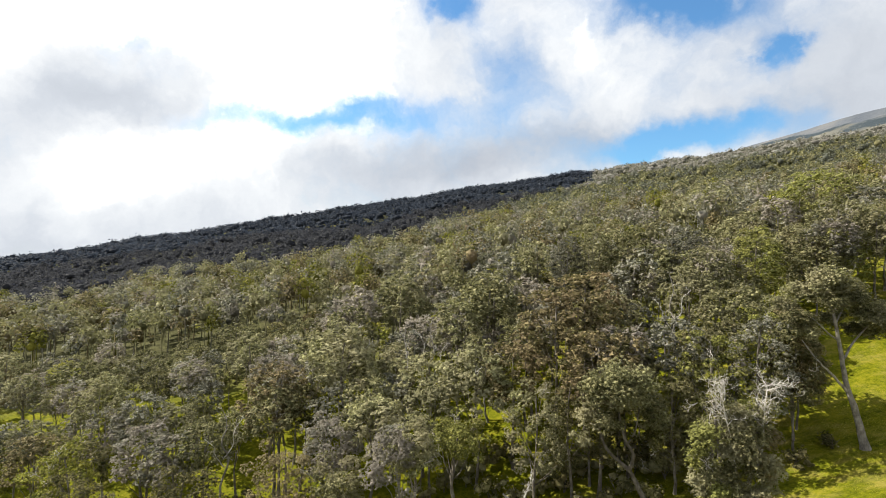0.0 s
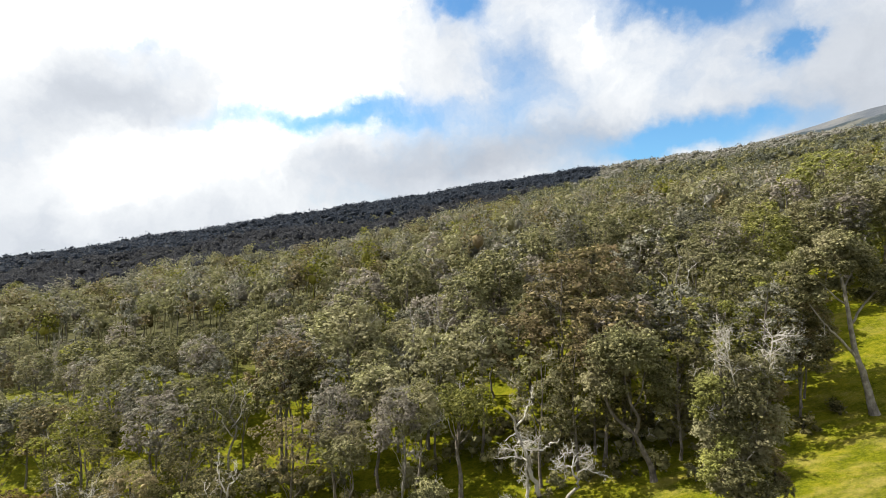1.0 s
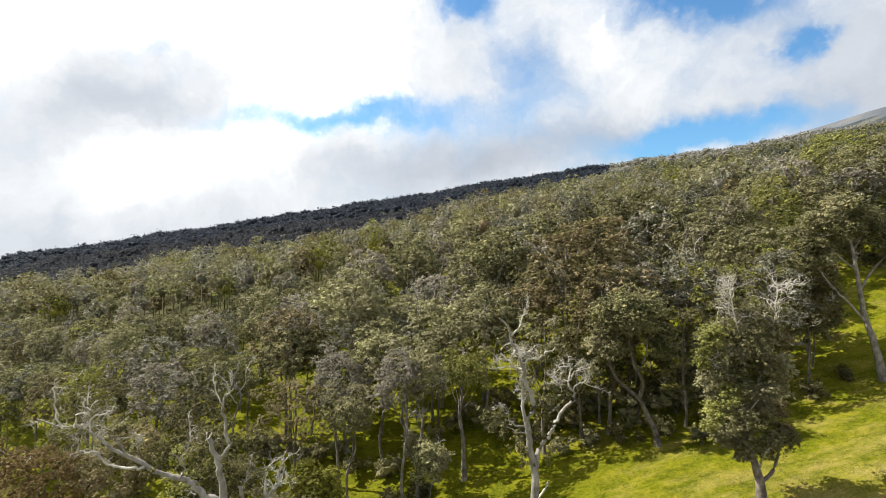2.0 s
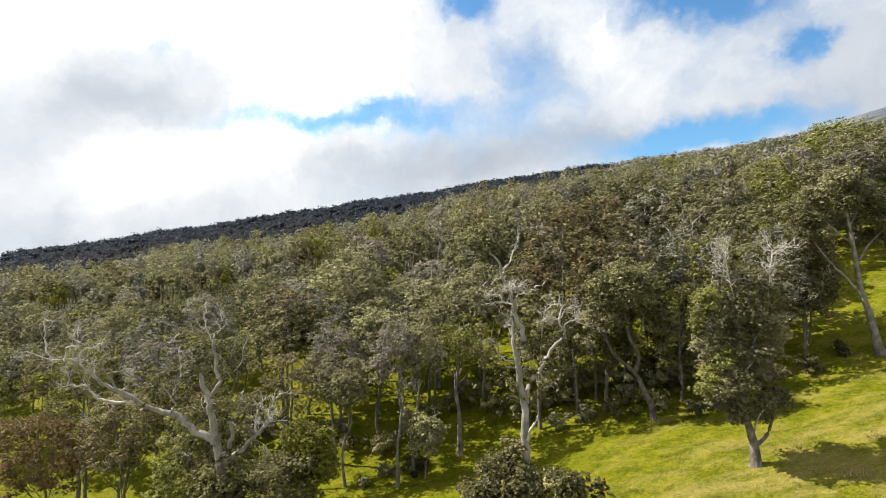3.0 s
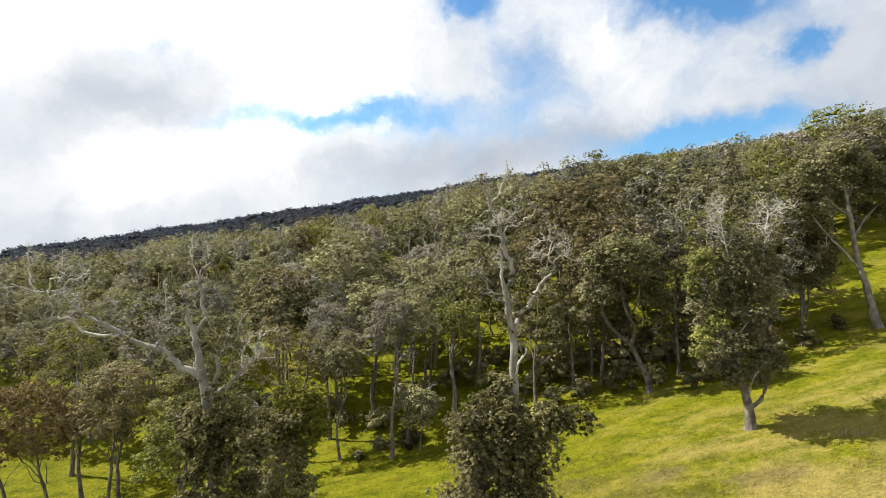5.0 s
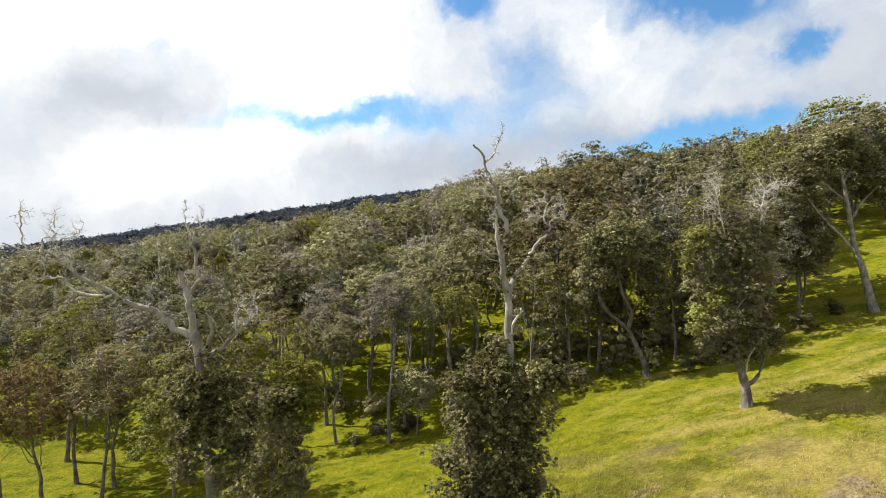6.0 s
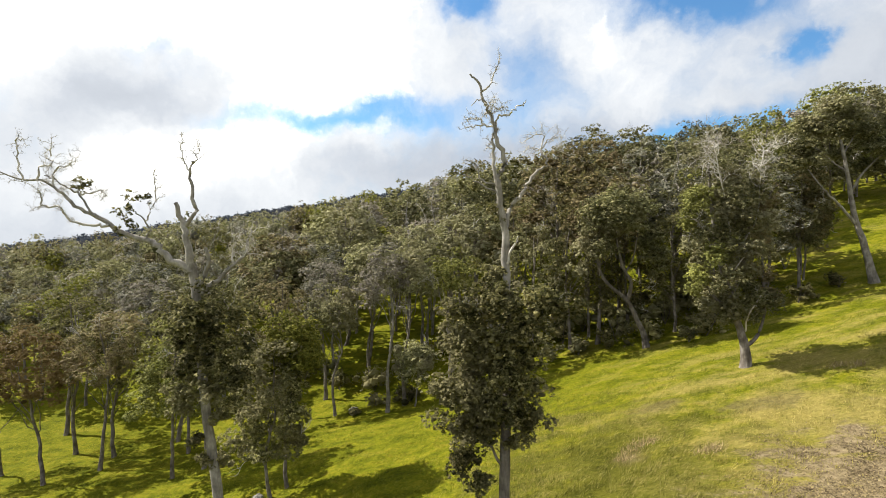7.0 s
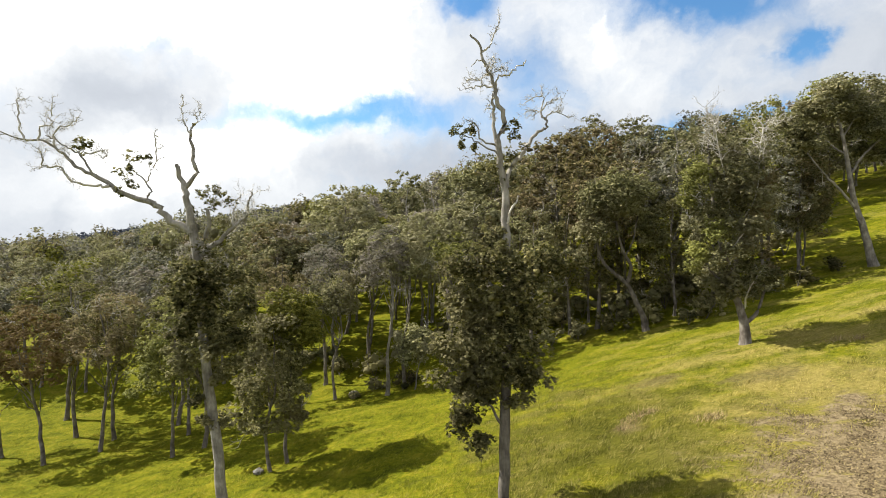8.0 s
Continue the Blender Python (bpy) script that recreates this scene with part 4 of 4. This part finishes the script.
FRONT = [
    (-10.0, 31.6, 11.2, 2.2, 0.14, DARK, BARK, "dark leafy small tree with a thin trunk"),
    # added tree: its yellow-green leaves paint sunlight on the dark small tree's top
    (-9.3, 32.8, 11.7, 1.8, 0.66, FRESH, BARK, "young tree with a bright yellow-green top"),
    (-20.5, 38.2, 13.0, 3.1, 0.32, MOSS, BARK, "slender mossy green tree on shaded grass"),
    (-18.6, 39.5, 15.5, 3.1, 0.40, DARK, BARK, "slender dark olive tree on shaded grass"),
    (-30.0, 43.1, 15.0, 3.3, 0.42, RUSTY, BARK, "straight dark-trunked olive-brown tree on shaded grass"),
    (-36.7, 48.7, 17.0, 3.6, 0.36, DARK, BARK, "dark olive tree with a forked dark trunk"),
    (-33.2, 40.7, 14.5, 3.4, 0.42, RUSSET, BARK, "rusty-leaved leaning tree on shaded grass"),
    (-40.5, 44.5, 15.0, 3.5, 0.40, RUSSET, BARK, "rusty-leaved tree on shaded grass"),
    (-42.0, 54.0, 19.0, 3.8, 0.45, FRESH, BARK, "yellow-green leafy tree in the wood's edge"),
    (-26.5, 49.5, 17.0, 3.4, 0.45, DARK, BARK, "dark olive tree in the wood's edge"),
    (-23.0, 45.0, 14.5, 3.2, 0.34, DARK, BARK, "dark leafy tree on shaded grass"),
    (-31.5, 47.0, 16.0, 3.4, 0.36, DARK, BARK, "dark leafy tree in the wood's edge"),
    (-16.8, 52.5, 17.5, 3.6, 0.40, RUSTY, BARK, "olive-brown tree in the wood's edge"),
    (-13.0, 56.0, 18.0, 3.4, 0.42, GREY, BARK, "grey-green tree in the wood's edge"),
    (-10.5, 50.9, 14.0, 2.4, 0.60, OLIVE, BARK, "thin olive tree with twin stems on the grass"),
    (-4.8, 49.0, 17.0, 2.6, 0.58, GREY, PALE, "thin pale-stemmed grey-green tree on the grass"),
    (-3.2, 50.4, 17.5, 2.7, 0.62, OLIVE, BARK, "thin dark-stemmed olive tree on the grass"),
    (-2.0, 49.6, 7.0, 1.5, 0.35, OLIVE, PALE, "sapling with a thin pale stem on the grass"),
    (1.6, 53.4, 15.0, 3.3, 0.66, MOSS, BARK, "straight brown-trunked tree with a bright green crown"),
    (10.6, 54.6, 16.5, 3.6, 0.30, OLIVE, BARK, "olive tree at the wood's edge"),
    (15.0, 55.8, 17.0, 3.7, 0.22, DARK, BARK, "dark leafy tree at the wood's edge"),
    (25.4, 53.0, 14.5, 3.6, 0.12, DARK, BARK, "dark leafy tree reaching to the ground at the wood's edge"),
    (30.0, 54.0, 17.5, 4.0, 0.15, MOSS, BARK, "olive leafy tree at the wood's edge"),
    (35.6, 54.5, 17.5, 3.4, 0.22, GREY, BARK, "grey-green tree at the wood's edge"),
    (39.2, 54.2, 15.0, 2.6, 0.22, OLIVE, BARK, "olive tree with several thin dark stems"),
    (40.4, 55.8, 15.5, 2.5, 0.24, RUSTY, BARK, "olive-brown tree with several thin dark stems"),
    (41.8, 57.4, 14.5, 2.6, 0.16, RUSTY, BARK, "olive-brown tree with several thin dark stems"),
    (42.6, 59.0, 14.5, 2.6, 0.16, OLIVE, BARK, "olive tree with several thin dark stems"),
    (37.8, 57.6, 16.5, 3.2, 0.24, MOSS, BARK, "mossy green leafy tree at the wood's edge"),
    (59.0, 77.0, 14.0, 4.0, 0.16, OLIVE, BARK, "olive leafy tree at the meadow's upper end"),
    (64.5, 79.0, 14.0, 4.0, 0.14, MOSS, BARK, "mossy green leafy tree at the meadow's upper end"),
    (17.6, 58.0, 15.5, 4.0, 0.06, DARK, BARK, "dark leafy tree in the shade of the wood"),
    (22.0, 57.5, 15.0, 4.0, 0.04, DARK, BARK, "dark leafy tree in the shade of the wood"),
    (27.6, 58.2, 16.0, 4.2, 0.04, DARK, BARK, "dark leafy tree in the shade of the wood"),
    (33.0, 58.6, 16.0, 4.0, 0.08, OLIVE, BARK, "olive tree in the shade of the wood"),
    (60.5, 83.5, 15.0, 4.0, 0.10, OLIVE, BARK, "olive leafy tree at the meadow's upper end"),
    (83.5, 110.0, 21.2, 7.6, 0.40, MOSS, BARK, "tall broad-domed mossy green tree above the meadow"),
    (27.6, 89.5, 23.2, 4.2, 0.45, OLIVE, BARK, "tall olive tree that tops the wood"),
    (23.4, 90.0, 22.3, 3.2, 0.45, GREY, BARK, "tall grey-green tree that tops the wood"),
    (32.4, 86.0, 21.4, 3.8, 0.45, OLIVE, BARK, "tall olive tree that tops the wood"),
    (41.5, 84.0, 19.4, 3.6, 0.40, GREY, BARK, "tall grey-green tree in the wood"),
    (49.0, 77.0, 18.4, 3.8, 0.30, MOSS, BARK, "tall mossy green tree beside the meadow"),
    (70.5, 86.5, 15.0, 4.0, 0.10, OLIVE, BARK, "olive leafy tree at the meadow's upper end"),
    (75.0, 88.0, 15.5, 4.0, 0.12, GREY, BARK, "grey-green leafy tree at the meadow's upper end"),
]
for i, (x, y, H, R, low, lm, bk, label) in enumerate(FRONT):
    lean = (-0.14, 0) if lm is RUSSET else (0.02 * math.sin(7.1 * i), 0.02 * math.cos(5.3 * i))
    single(x, y, 0, 40 + i, H, R, low - 0.06, 48 if y < 70 else 96 if R > 6 else 66, 0.16 if y < 42 else 0.17 if y < 70 else 0.26, lm, bk, label, "edge_tree", core=0.3, ragged=0.18 if y > 70 else 0.42 if low > 0.3 else 0.25, per_pad=520 if y < 35 else 380 if y < 42 else 275 if y < 70 else 150, lean=lean, bare=0.3, pad_r=2.0 if R > 6 else 1.3 if y > 70 else 1.0, stem=0.022 if x == 1.6 else 0.008 if "thin dark stems" in label else 0.012)

# ---- the wood: the trees that can be told apart, in a dozen builds ----
KINDS = [
    (GREY, "grey-green broad-crowned forest tree in the wood", 0.35), (OLIVE, "olive-green broad-crowned forest tree in the wood", 0.15), (OLIVE, "olive-green tall forest tree in the wood", 0.3), (GREY, "grey-green forest tree with bare pale twigs", 0.9),
    (RUSTY, "olive-brown broad-crowned forest tree in the wood", 0.2), (FRESH, "yellow-green broad-crowned forest tree in the wood", 0.05), (OLIVE, "dense olive-green forest tree in the wood", 0.1), (DARK, "dark green dense forest tree in the wood", 0.1),
    (GREY, "pale grey-green forest tree in the wood", 0.6), (OLIVE, "olive-green spreading forest tree in the wood", 0.2),
]
models = []
for i, (lm, label, bare) in enumerate(KINDS + KINDS):
    k, close = i % len(KINDS), i < len(KINDS)
    bare = 0.45 + 0.6 * bare
    rng = np.random.default_rng(100 + i)
    models.append(wood_tree(100 + i, 17.0 + rng.uniform(-1.5, 1.5), rng.uniform(3.1, 4.3) + (0.0 if close else 0.6), rng.uniform(0.38, 0.52), 44 if close else 35, 0.32 if close else 0.48, lm, PALE if k in (3, 8) else BARK, label, per_pad=106 if close else 62, core=0.3, bare=bare * 0.6 if bare > 0.6 else 0.0, pad_r=1.2, flat=0.5, stem=0.012, fork=1, ragged=0.24))


def wooded(x, y):
    """Where the wood stands; the meadow and its tongue up the slope stay open."""
    if y < 60 - 5.5 * math.exp(-((x - 25) / 12) ** 2) + 3 * math.sin(x * 0.21) or abs(x) > 0.93 * y + 12:
        return False
    if 0.78 * y - 8 < x < 0.79 * y + 10 and y < 76 and x > 42:
        return False
    return True


def scatter(y0, y1, step, rng):
    out = []
    for j in range(int((y1 - y0) / step)):
        for i in range(int(2 * (0.95 * y1 + 14) / step)):
            x = -0.95 * y1 - 14 + (i + 0.5 * (j % 2) + rng.uniform(0.1, 0.9)) * step
            y = y0 + (j + rng.uniform(0.1, 0.9)) * step
            if wooded(x, y):
                out.append((x, y))
    return out


rng = np.random.default_rng(5)
places = scatter(54.0, 116.0, 6.05, rng)
used = set()
for x, y in places:
    k = int(rng.choice(len(KINDS), p=[0.16, 0.17, 0.13, 0.09, 0.06, 0.08, 0.11, 0.06, 0.07, 0.07]))
    k += 0 if y < 84 else len(KINDS)
    grow = rng.uniform(0.76, 1.14) * (1 + (0.20 if y > 84 else 0.06) / (1 + math.exp(-(x / y + 0.24) / 0.05)) / (1 + math.exp((x / y - 0.36) / 0.05)) - 0.10 / (1 + math.exp((x / y + 0.42) / 0.05))) * (1 - 0.18 / (1 + math.exp((x + 38) / 7)) - (0.10 if y < 70 else 0.0) / (1 + math.exp((33 - x) / 6)))
    m = spot(x, y, rng.uniform(0, 360), grow)
    if k not in used:
        models[k].matrix_basis = m
        used.add(k)
    else:
        copy_thing(models[k], m)
for k, ob in enumerate(models):
    tagged(ob, group="trees of the wood")

# bare dead trees standing in the wood
for i, (x, y, H) in enumerate([(-1.4, 69.5, 21.5), (-5.2, 72.0, 19.5), (32.0, 68.0, 18.5), (-27.0, 60.5, 17.5), (-22.0, 66.0, 18.0)]):
    shaped_tree("dead_tree", "bleached crooked dead tree standing in the wood", spot(x, y, 70 * i), [
        ("trunk", [(0, 0, -0.4), (0.4, 0, H * 0.4), (-0.5, 0.3, H * 0.6), (0.3, -0.1, H * 0.72), (-0.3, 0.2, H * 0.86), (0.5, 0.3, H)], 0.17, 0.035, PALE, 0.7),
        ("limb", [(0, 0, H * 0.55), (1.0, 0.3, H * 0.64), (1.3, 0.6, H * 0.72), (2.3, 0.4, H * 0.78)], 0.08, 0.025, BONE, 0.7),
        ("limb", [(0, 0, H * 0.62), (-1.1, -0.6, H * 0.68), (-1.2, -0.5, H * 0.78), (-2.3, -0.8, H * 0.86)], 0.08, 0.025, BONE, 0.7)], [], 0.3, GREY, 60 + i)


# ---- the wood further off, up to the ridge ----
def far_wood(name, label, places, mat, n, size, tall, wide, seed, stems, masses, loose=0.42, inner=0.5, dome=0.28):
    """Many trees as one canopy: each has a domed crown of a few rounded masses, set with leaves that face outwards and up."""
    rng = np.random.default_rng(seed)
    p = np.array(places)
    k = len(p)
    grow = rng.uniform(0.7, 1.15, k) * (1 + 0.12 * np.sin(p[:, 0] * 0.11 + 2 * np.sin(p[:, 1] * 0.07)))
    grow = grow * (1 + 0.2 / (1 + np.exp(-(p[:, 0] / p[:, 1] + 0.12) / 0.05)) / (1 + np.exp((p[:, 0] / p[:, 1] - 0.36) / 0.05)) / (1 + np.exp((p[:, 1] - 270.0) / 25.0)))
    z0 = height(p[:, 0], p[:, 1], False)
    middle = np.stack([p[:, 0], p[:, 1], z0 + tall * 0.66 * grow], -1)
    radii = np.array([wide, wide, tall * dome])
    way = unit(rng.normal(0, 1, (k, masses, 3)) * (1, 1, 0.7) + np.array([0, 0, 0.5]))
    core = middle[:, None] + way * radii * (0.0 if masses == 1 else 0.6) * grow[:, None, None]
    bulk = (1.0 if masses == 1 else 0.46) * grow[:, None, None] * rng.uniform(0.75, 1.2, (k, masses, 1))
    i = np.arange(n) % masses
    d = unit(rng.normal(0, 1, (k, n, 3)) + np.array([0, 0, 0.55]))
    at = core[:, i] + d * bulk[:, i] * radii * rng.uniform(0.72, 1.06, (k, n, 1))
    dd = d.reshape(-1, 3)
    pieces = [leaves(at.reshape(-1, 3), unit(np.cross(dd, rng.normal(0, 1, dd.shape))), 0.8 * dd + np.array([0, 0, 0.6]), size, rng, loose)]
    rr = inner * grow[:, None, None] * rng.uniform(0.75, 1.2, (k, 12, 1))
    pieces.append(((middle[:, None] + ICO[None] * rr * radii).reshape(-1, 3), (ICO_FACES[None] + 12 * np.arange(k)[:, None, None]).reshape(-1, 3)))
    if stems:
        for (x, y), z, g in zip(p, z0, grow):
            v, f = tube([(x, y, z - 0.3), (x + 0.3, y, z + 6), (x, y + 0.2, z + tall * 0.7 * g)], 0.2, 0.1, 3)
            pieces.append((v, np.concatenate([f[:, :3], f[:, [0, 2, 3]]])))
    ob = new(name, mesh_np(name, *join(pieces), mat))
    return tagged(ob, label, "woodland", kind="stuff")


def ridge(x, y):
    """Where leaves wear the painted cloud shadow: it reaches down furthest where the slope lies lowest."""
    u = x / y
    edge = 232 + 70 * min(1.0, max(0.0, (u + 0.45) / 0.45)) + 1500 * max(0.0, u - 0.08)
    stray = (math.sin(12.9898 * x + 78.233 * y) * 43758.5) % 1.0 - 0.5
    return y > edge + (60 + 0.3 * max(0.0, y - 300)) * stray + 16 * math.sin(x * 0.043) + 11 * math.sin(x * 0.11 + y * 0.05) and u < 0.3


rng = np.random.default_rng(6)
near = scatter(116.0, 250.0, 6.6, rng)
lit = [q for q in near if not ridge(*q)]
for j, mat in enumerate((GREY, OLIVE, RUSTY, FRESH)):
    pick = [q for i, q in enumerate(lit) if (0, 1, 0, 1, 2, 1, 0, 3, 2, 1, 0)[(i * 7919) % 11] == j]
    far_wood("wood_canopy", "grey-green and olive canopy of the wooded slope", pick, mat, 225, 0.82, 17, 4.1, 70 + j, True, 8, 0.42, 0.3)
mid = scatter(250.0, 540.0, 8.6, rng)
for j, mat in enumerate((DULL, OLIVE)):
    pick = [q for i, q in enumerate(mid) if ((i * 7919) % 7 > 3) == bool(j) and not ridge(*q)]
    far_wood("wood_canopy", "olive canopy of the upper wooded slope", pick, mat, 80, 1.25, 17, 4.6, 80 + j, False, 5, 0.42, 0.4)
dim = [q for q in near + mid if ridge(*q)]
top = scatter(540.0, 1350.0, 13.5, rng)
# the first two stands carry the cloud shadow in their leaf colour
far_wood("ridge_wood", "wood below the ridge, leaves painted dark for cloud shadow", dim, RIDGE_SHADED, 46, 1.5, 17, 5.4, 90, False, 5, 0.9, 0.45)
far_wood("ridge_wood", "wood along the ridge, leaves painted dark for cloud shadow", [q for q in top if ridge(*q)], RIDGE_SHADED, 18, 3.0, 18, 9.0, 91, False, 3, 0.9, 0.5, 0.3)
far_wood("ridge_wood", "olive wood along the upper slope", [q for q in top if not ridge(*q)], DULL, 22, 2.4, 18, 8.5, 92, False, 3, 0.6, 0.5)


# ---- undergrowth, grass, stones ----
def bush(x, y, r, h, mat, label, seed):
    rng = np.random.default_rng(seed)
    root = thing("bush", label, "bush", spot(x, y), group="bushes at the wood's edge")
    for k in range(3):
        a = rng.uniform(0, 6.28)
        line = bend([(0, 0, -0.1), (0.3 * r * math.cos(a), 0.3 * r * math.sin(a), h * 0.4), (0.6 * r * math.cos(a), 0.6 * r * math.sin(a), h * 0.8)], 6, 0.03, rng)
        part("stem", mesh_np("stem", *tube(line, 0.05, 0.02, 5), BARK), root)
    pads = [pad(np.array([rng.normal(0, 0.45 * r), rng.normal(0, 0.45 * r), h * rng.uniform(0.25, 0.8)]), r * 0.5, 80, 0.2, rng, 0.8) for _ in range(9)]
    part("foliage", mesh_np("foliage", *join(pads), mat, False), root)


BUSHES = [(24.9, 48.6, 0.9, 1.6), (27.0, 49.5, 1.5, 2.0), (18.4, 53.4, 1.6, 2.4), (15.5, 54.0, 1.5, 2.2), (22.6, 52.6, 1.8, 2.6), (28.5, 51.5, 1.8, 2.6), (12.5, 53.6, 1.4, 2.0), (-3.4, 51.4, 1.6, 1.7), (-6.4, 51.8, 1.2, 1.3), (33.5, 52.4, 1.6, 2.2), (37.5, 51.8, 1.5, 1.9), (-8.3, 50.3, 0.5, 0.5), (20.0, 55.5, 2.0, 3.2), (25.5, 55.5, 2.0, 3.4), (42.5, 53.0, 1.2, 1.5), (8.6, 58.0, 1.8, 2.8), (11.6, 58.6, 2.2, 3.4), (14.6, 58.0, 2.2, 3.6), (17.4, 60.0, 2.3, 3.8), (23.6, 59.4, 2.3, 3.8), (29.0, 57.6, 2.2, 3.6), (32.0, 56.2, 2.0, 3.0), (35.5, 57.4, 2.0, 3.2), (6.0, 60.0, 1.8, 2.6)]
rng = np.random.default_rng(77)
BUSHES += [(x + rng.uniform(-1, 1), 58.5 + 3 * math.sin(0.21 * x) + rng.uniform(0, 5), rng.uniform(1.8, 2.6), rng.uniform(2.6, 4.6)) for x in range(-32, 44, 3)]
for i, (x, y, r, h) in enumerate(BUSHES):
    bush(x, y, r, h, DARK if i % 3 else OLIVE, "low dark green bush in the grass" if i % 3 else "low olive bush in the grass", 200 + i)


def blades_at(x, y, way, length, width, rng):
    """Curved-over blades of grass, one triangle each, leaning the given way."""
    n = len(x)
    b = np.stack([x, y, on_ground(x, y) - 0.02], -1)
    a = rng.uniform(0, math.pi, n)
    e = np.stack([np.cos(a) * width, np.sin(a) * width, 0 * a], -1)
    return np.stack([b - e, b + e, b + way * length[:, None]], 1).reshape(-1, 3), np.arange(3 * n).reshape(n, 3)


def meadow_grass():
    """Wind-combed clumps of blades all over the open slope, longer where the grass is rough."""
    rng = np.random.default_rng(9)
    k, each = 31000, 8
    y = 13 + 47 * rng.random(k) ** 1.25
    x = rng.uniform(-1, 1, k) * (0.93 * y + 3)
    bare = ((x - BARE[0]) / BARE[2]) ** 2 + ((y - BARE[1]) / BARE[3]) ** 2 < rng.uniform(0.4, 1.5, k) + 0.3 * np.sin(1.1 * x + 2 * np.sin(0.8 * y))
    x, y = x[~bare], y[~bare]
    k = len(x)
    swell = 0.5 + 0.5 * np.sin(0.8 * x + 1.7 * np.sin(0.55 * y)) * np.sin(1.1 * y + 1.3 * np.sin(0.7 * x))
    rough = np.exp(-((x - 10.5) / 8.0) ** 2 - ((y - 27.0) / 9.0) ** 2)
    size = (0.13 + 0.16 * swell + 0.22 * rough * rng.random(k)) * rng.uniform(0.6, 1.3, k)
    comb = 0.5 * np.sin(0.33 * x + 0.4 * np.sin(0.3 * y)) + 0.4 + rng.normal(0, 0.5, k)
    i = np.repeat(np.arange(k), each)
    n = len(i)
    way = np.stack([np.cos(comb[i]), np.sin(comb[i]), 0 * i], -1) * rng.uniform(0.3, 1.1, (n, 1)) + rng.normal(0, 0.35, (n, 3)) + np.array([0, 0, 0.75])
    way[:, 2] = np.abs(way[:, 2])
    gx, gy = x[i] + rng.normal(0, 0.16, n), y[i] + rng.normal(0, 0.16, n)
    v, f = blades_at(gx, gy, unit(way), size[i] * rng.uniform(0.6, 1.3, n), rng.uniform(0.010, 0.022, n), rng)
    ob = new("meadow_grass", mesh_np("meadow_grass", v, f, BLADES, False))
    tagged(ob, "wind-combed green and yellow grass on the slope", "grass", kind="stuff")


meadow_grass()


def dry_litter():
    """Flattened dead stalks and clods on the bare patch of the slope."""
    rng = np.random.default_rng(19)
    n = 60000
    a, r = rng.uniform(0, 2 * math.pi, n), np.sqrt(rng.random(n)) * rng.uniform(0.8, 1.3, n)
    x, y = BARE[0] + BARE[2] * r * np.cos(a), BARE[1] + BARE[3] * r * np.sin(a)
    keep = np.sin(x * 1.3 + np.sin(y)) * np.sin(y * 1.7 + np.sin(1.3 * x)) + rng.normal(0, 0.5, n) > 1.6 * (r - 0.9)
    x, y = x[keep], y[keep]
    at = np.stack([x, y, on_ground(x, y) + 0.015], -1)
    b = rng.normal(0.4, 0.9, len(x))
    out = np.stack([np.cos(b), np.sin(b), rng.normal(0.12, 0.2, len(x))], -1)
    v, f = leaves(at, out, np.array([0, 0, 1.6]) + 0 * out, 0.095, rng)
    ob = new("dry_litter", mesh_np("dry_litter", v, f, LITTER, False))
    tagged(ob, "flattened brown dead stalks on a bare patch of soil", "dry grass", kind="stuff")


dry_litter()


def tussock(x, y, seed):
    """A loose fan of long pale stalks bent over by the wind."""
    rng = np.random.default_rng(seed)
    n = 130
    gx, gy = x + rng.normal(0, 0.28, n), y + rng.normal(0, 0.2, n)
    way = unit(np.stack([0.35 + rng.normal(0, 0.45, n), 0.2 + rng.normal(0, 0.4, n), rng.uniform(0.4, 1.0, n)], -1))
    v, f = blades_at(gx, gy, way, rng.uniform(0.2, 0.5, n), rng.uniform(0.008, 0.016, n), rng)
    base = np.array([x, y, float(on_ground(x, y))])
    ob = new("grass_tussock", mesh_np("grass_tussock", v - base, f, STRAW, False))
    ob.matrix_basis = Matrix.Translation(base)
    tagged(ob, "pale tussock of long dry grass", "grass", "tussocks in the meadow")


for i, (x, y) in enumerate([(15.6, 26.4), (16.1, 26.7), (16.5, 26.9), (12.2, 28.2), (12.9, 28.6), (13.6, 28.9), (11.6, 27.6), (27.6, 33.2), (28.6, 32.6), (7.5, 42.0), (9.6, 43.5)]):
    tussock(x, y, 300 + i)


def stone(x, y, r, seed):
    bm = bmesh.new()
    bmesh.ops.create_icosphere(bm, subdivisions=3, radius=r)
    for v in bm.verts:
        v.co *= 1 + 0.35 * noise.noise(v.co * 2.2 / r + Vector((seed, 0, 0)))
        v.co.z *= 0.7
    me = bpy.data.meshes.new("stone")
    bm.to_mesh(me)
    bm.free()
    me.materials.append(STONE)
    ob = new("stone", me)
    ob.matrix_basis = spot(x, y, 40 * seed) @ Matrix.Translation((0, 0, 0.3 * r))
    tagged(ob, "grey weathered stone lying in the grass", "stone")


stone(-10.8, 31.5, 0.32, 1)
stone(-8.6, 50.9, 0.5, 2)
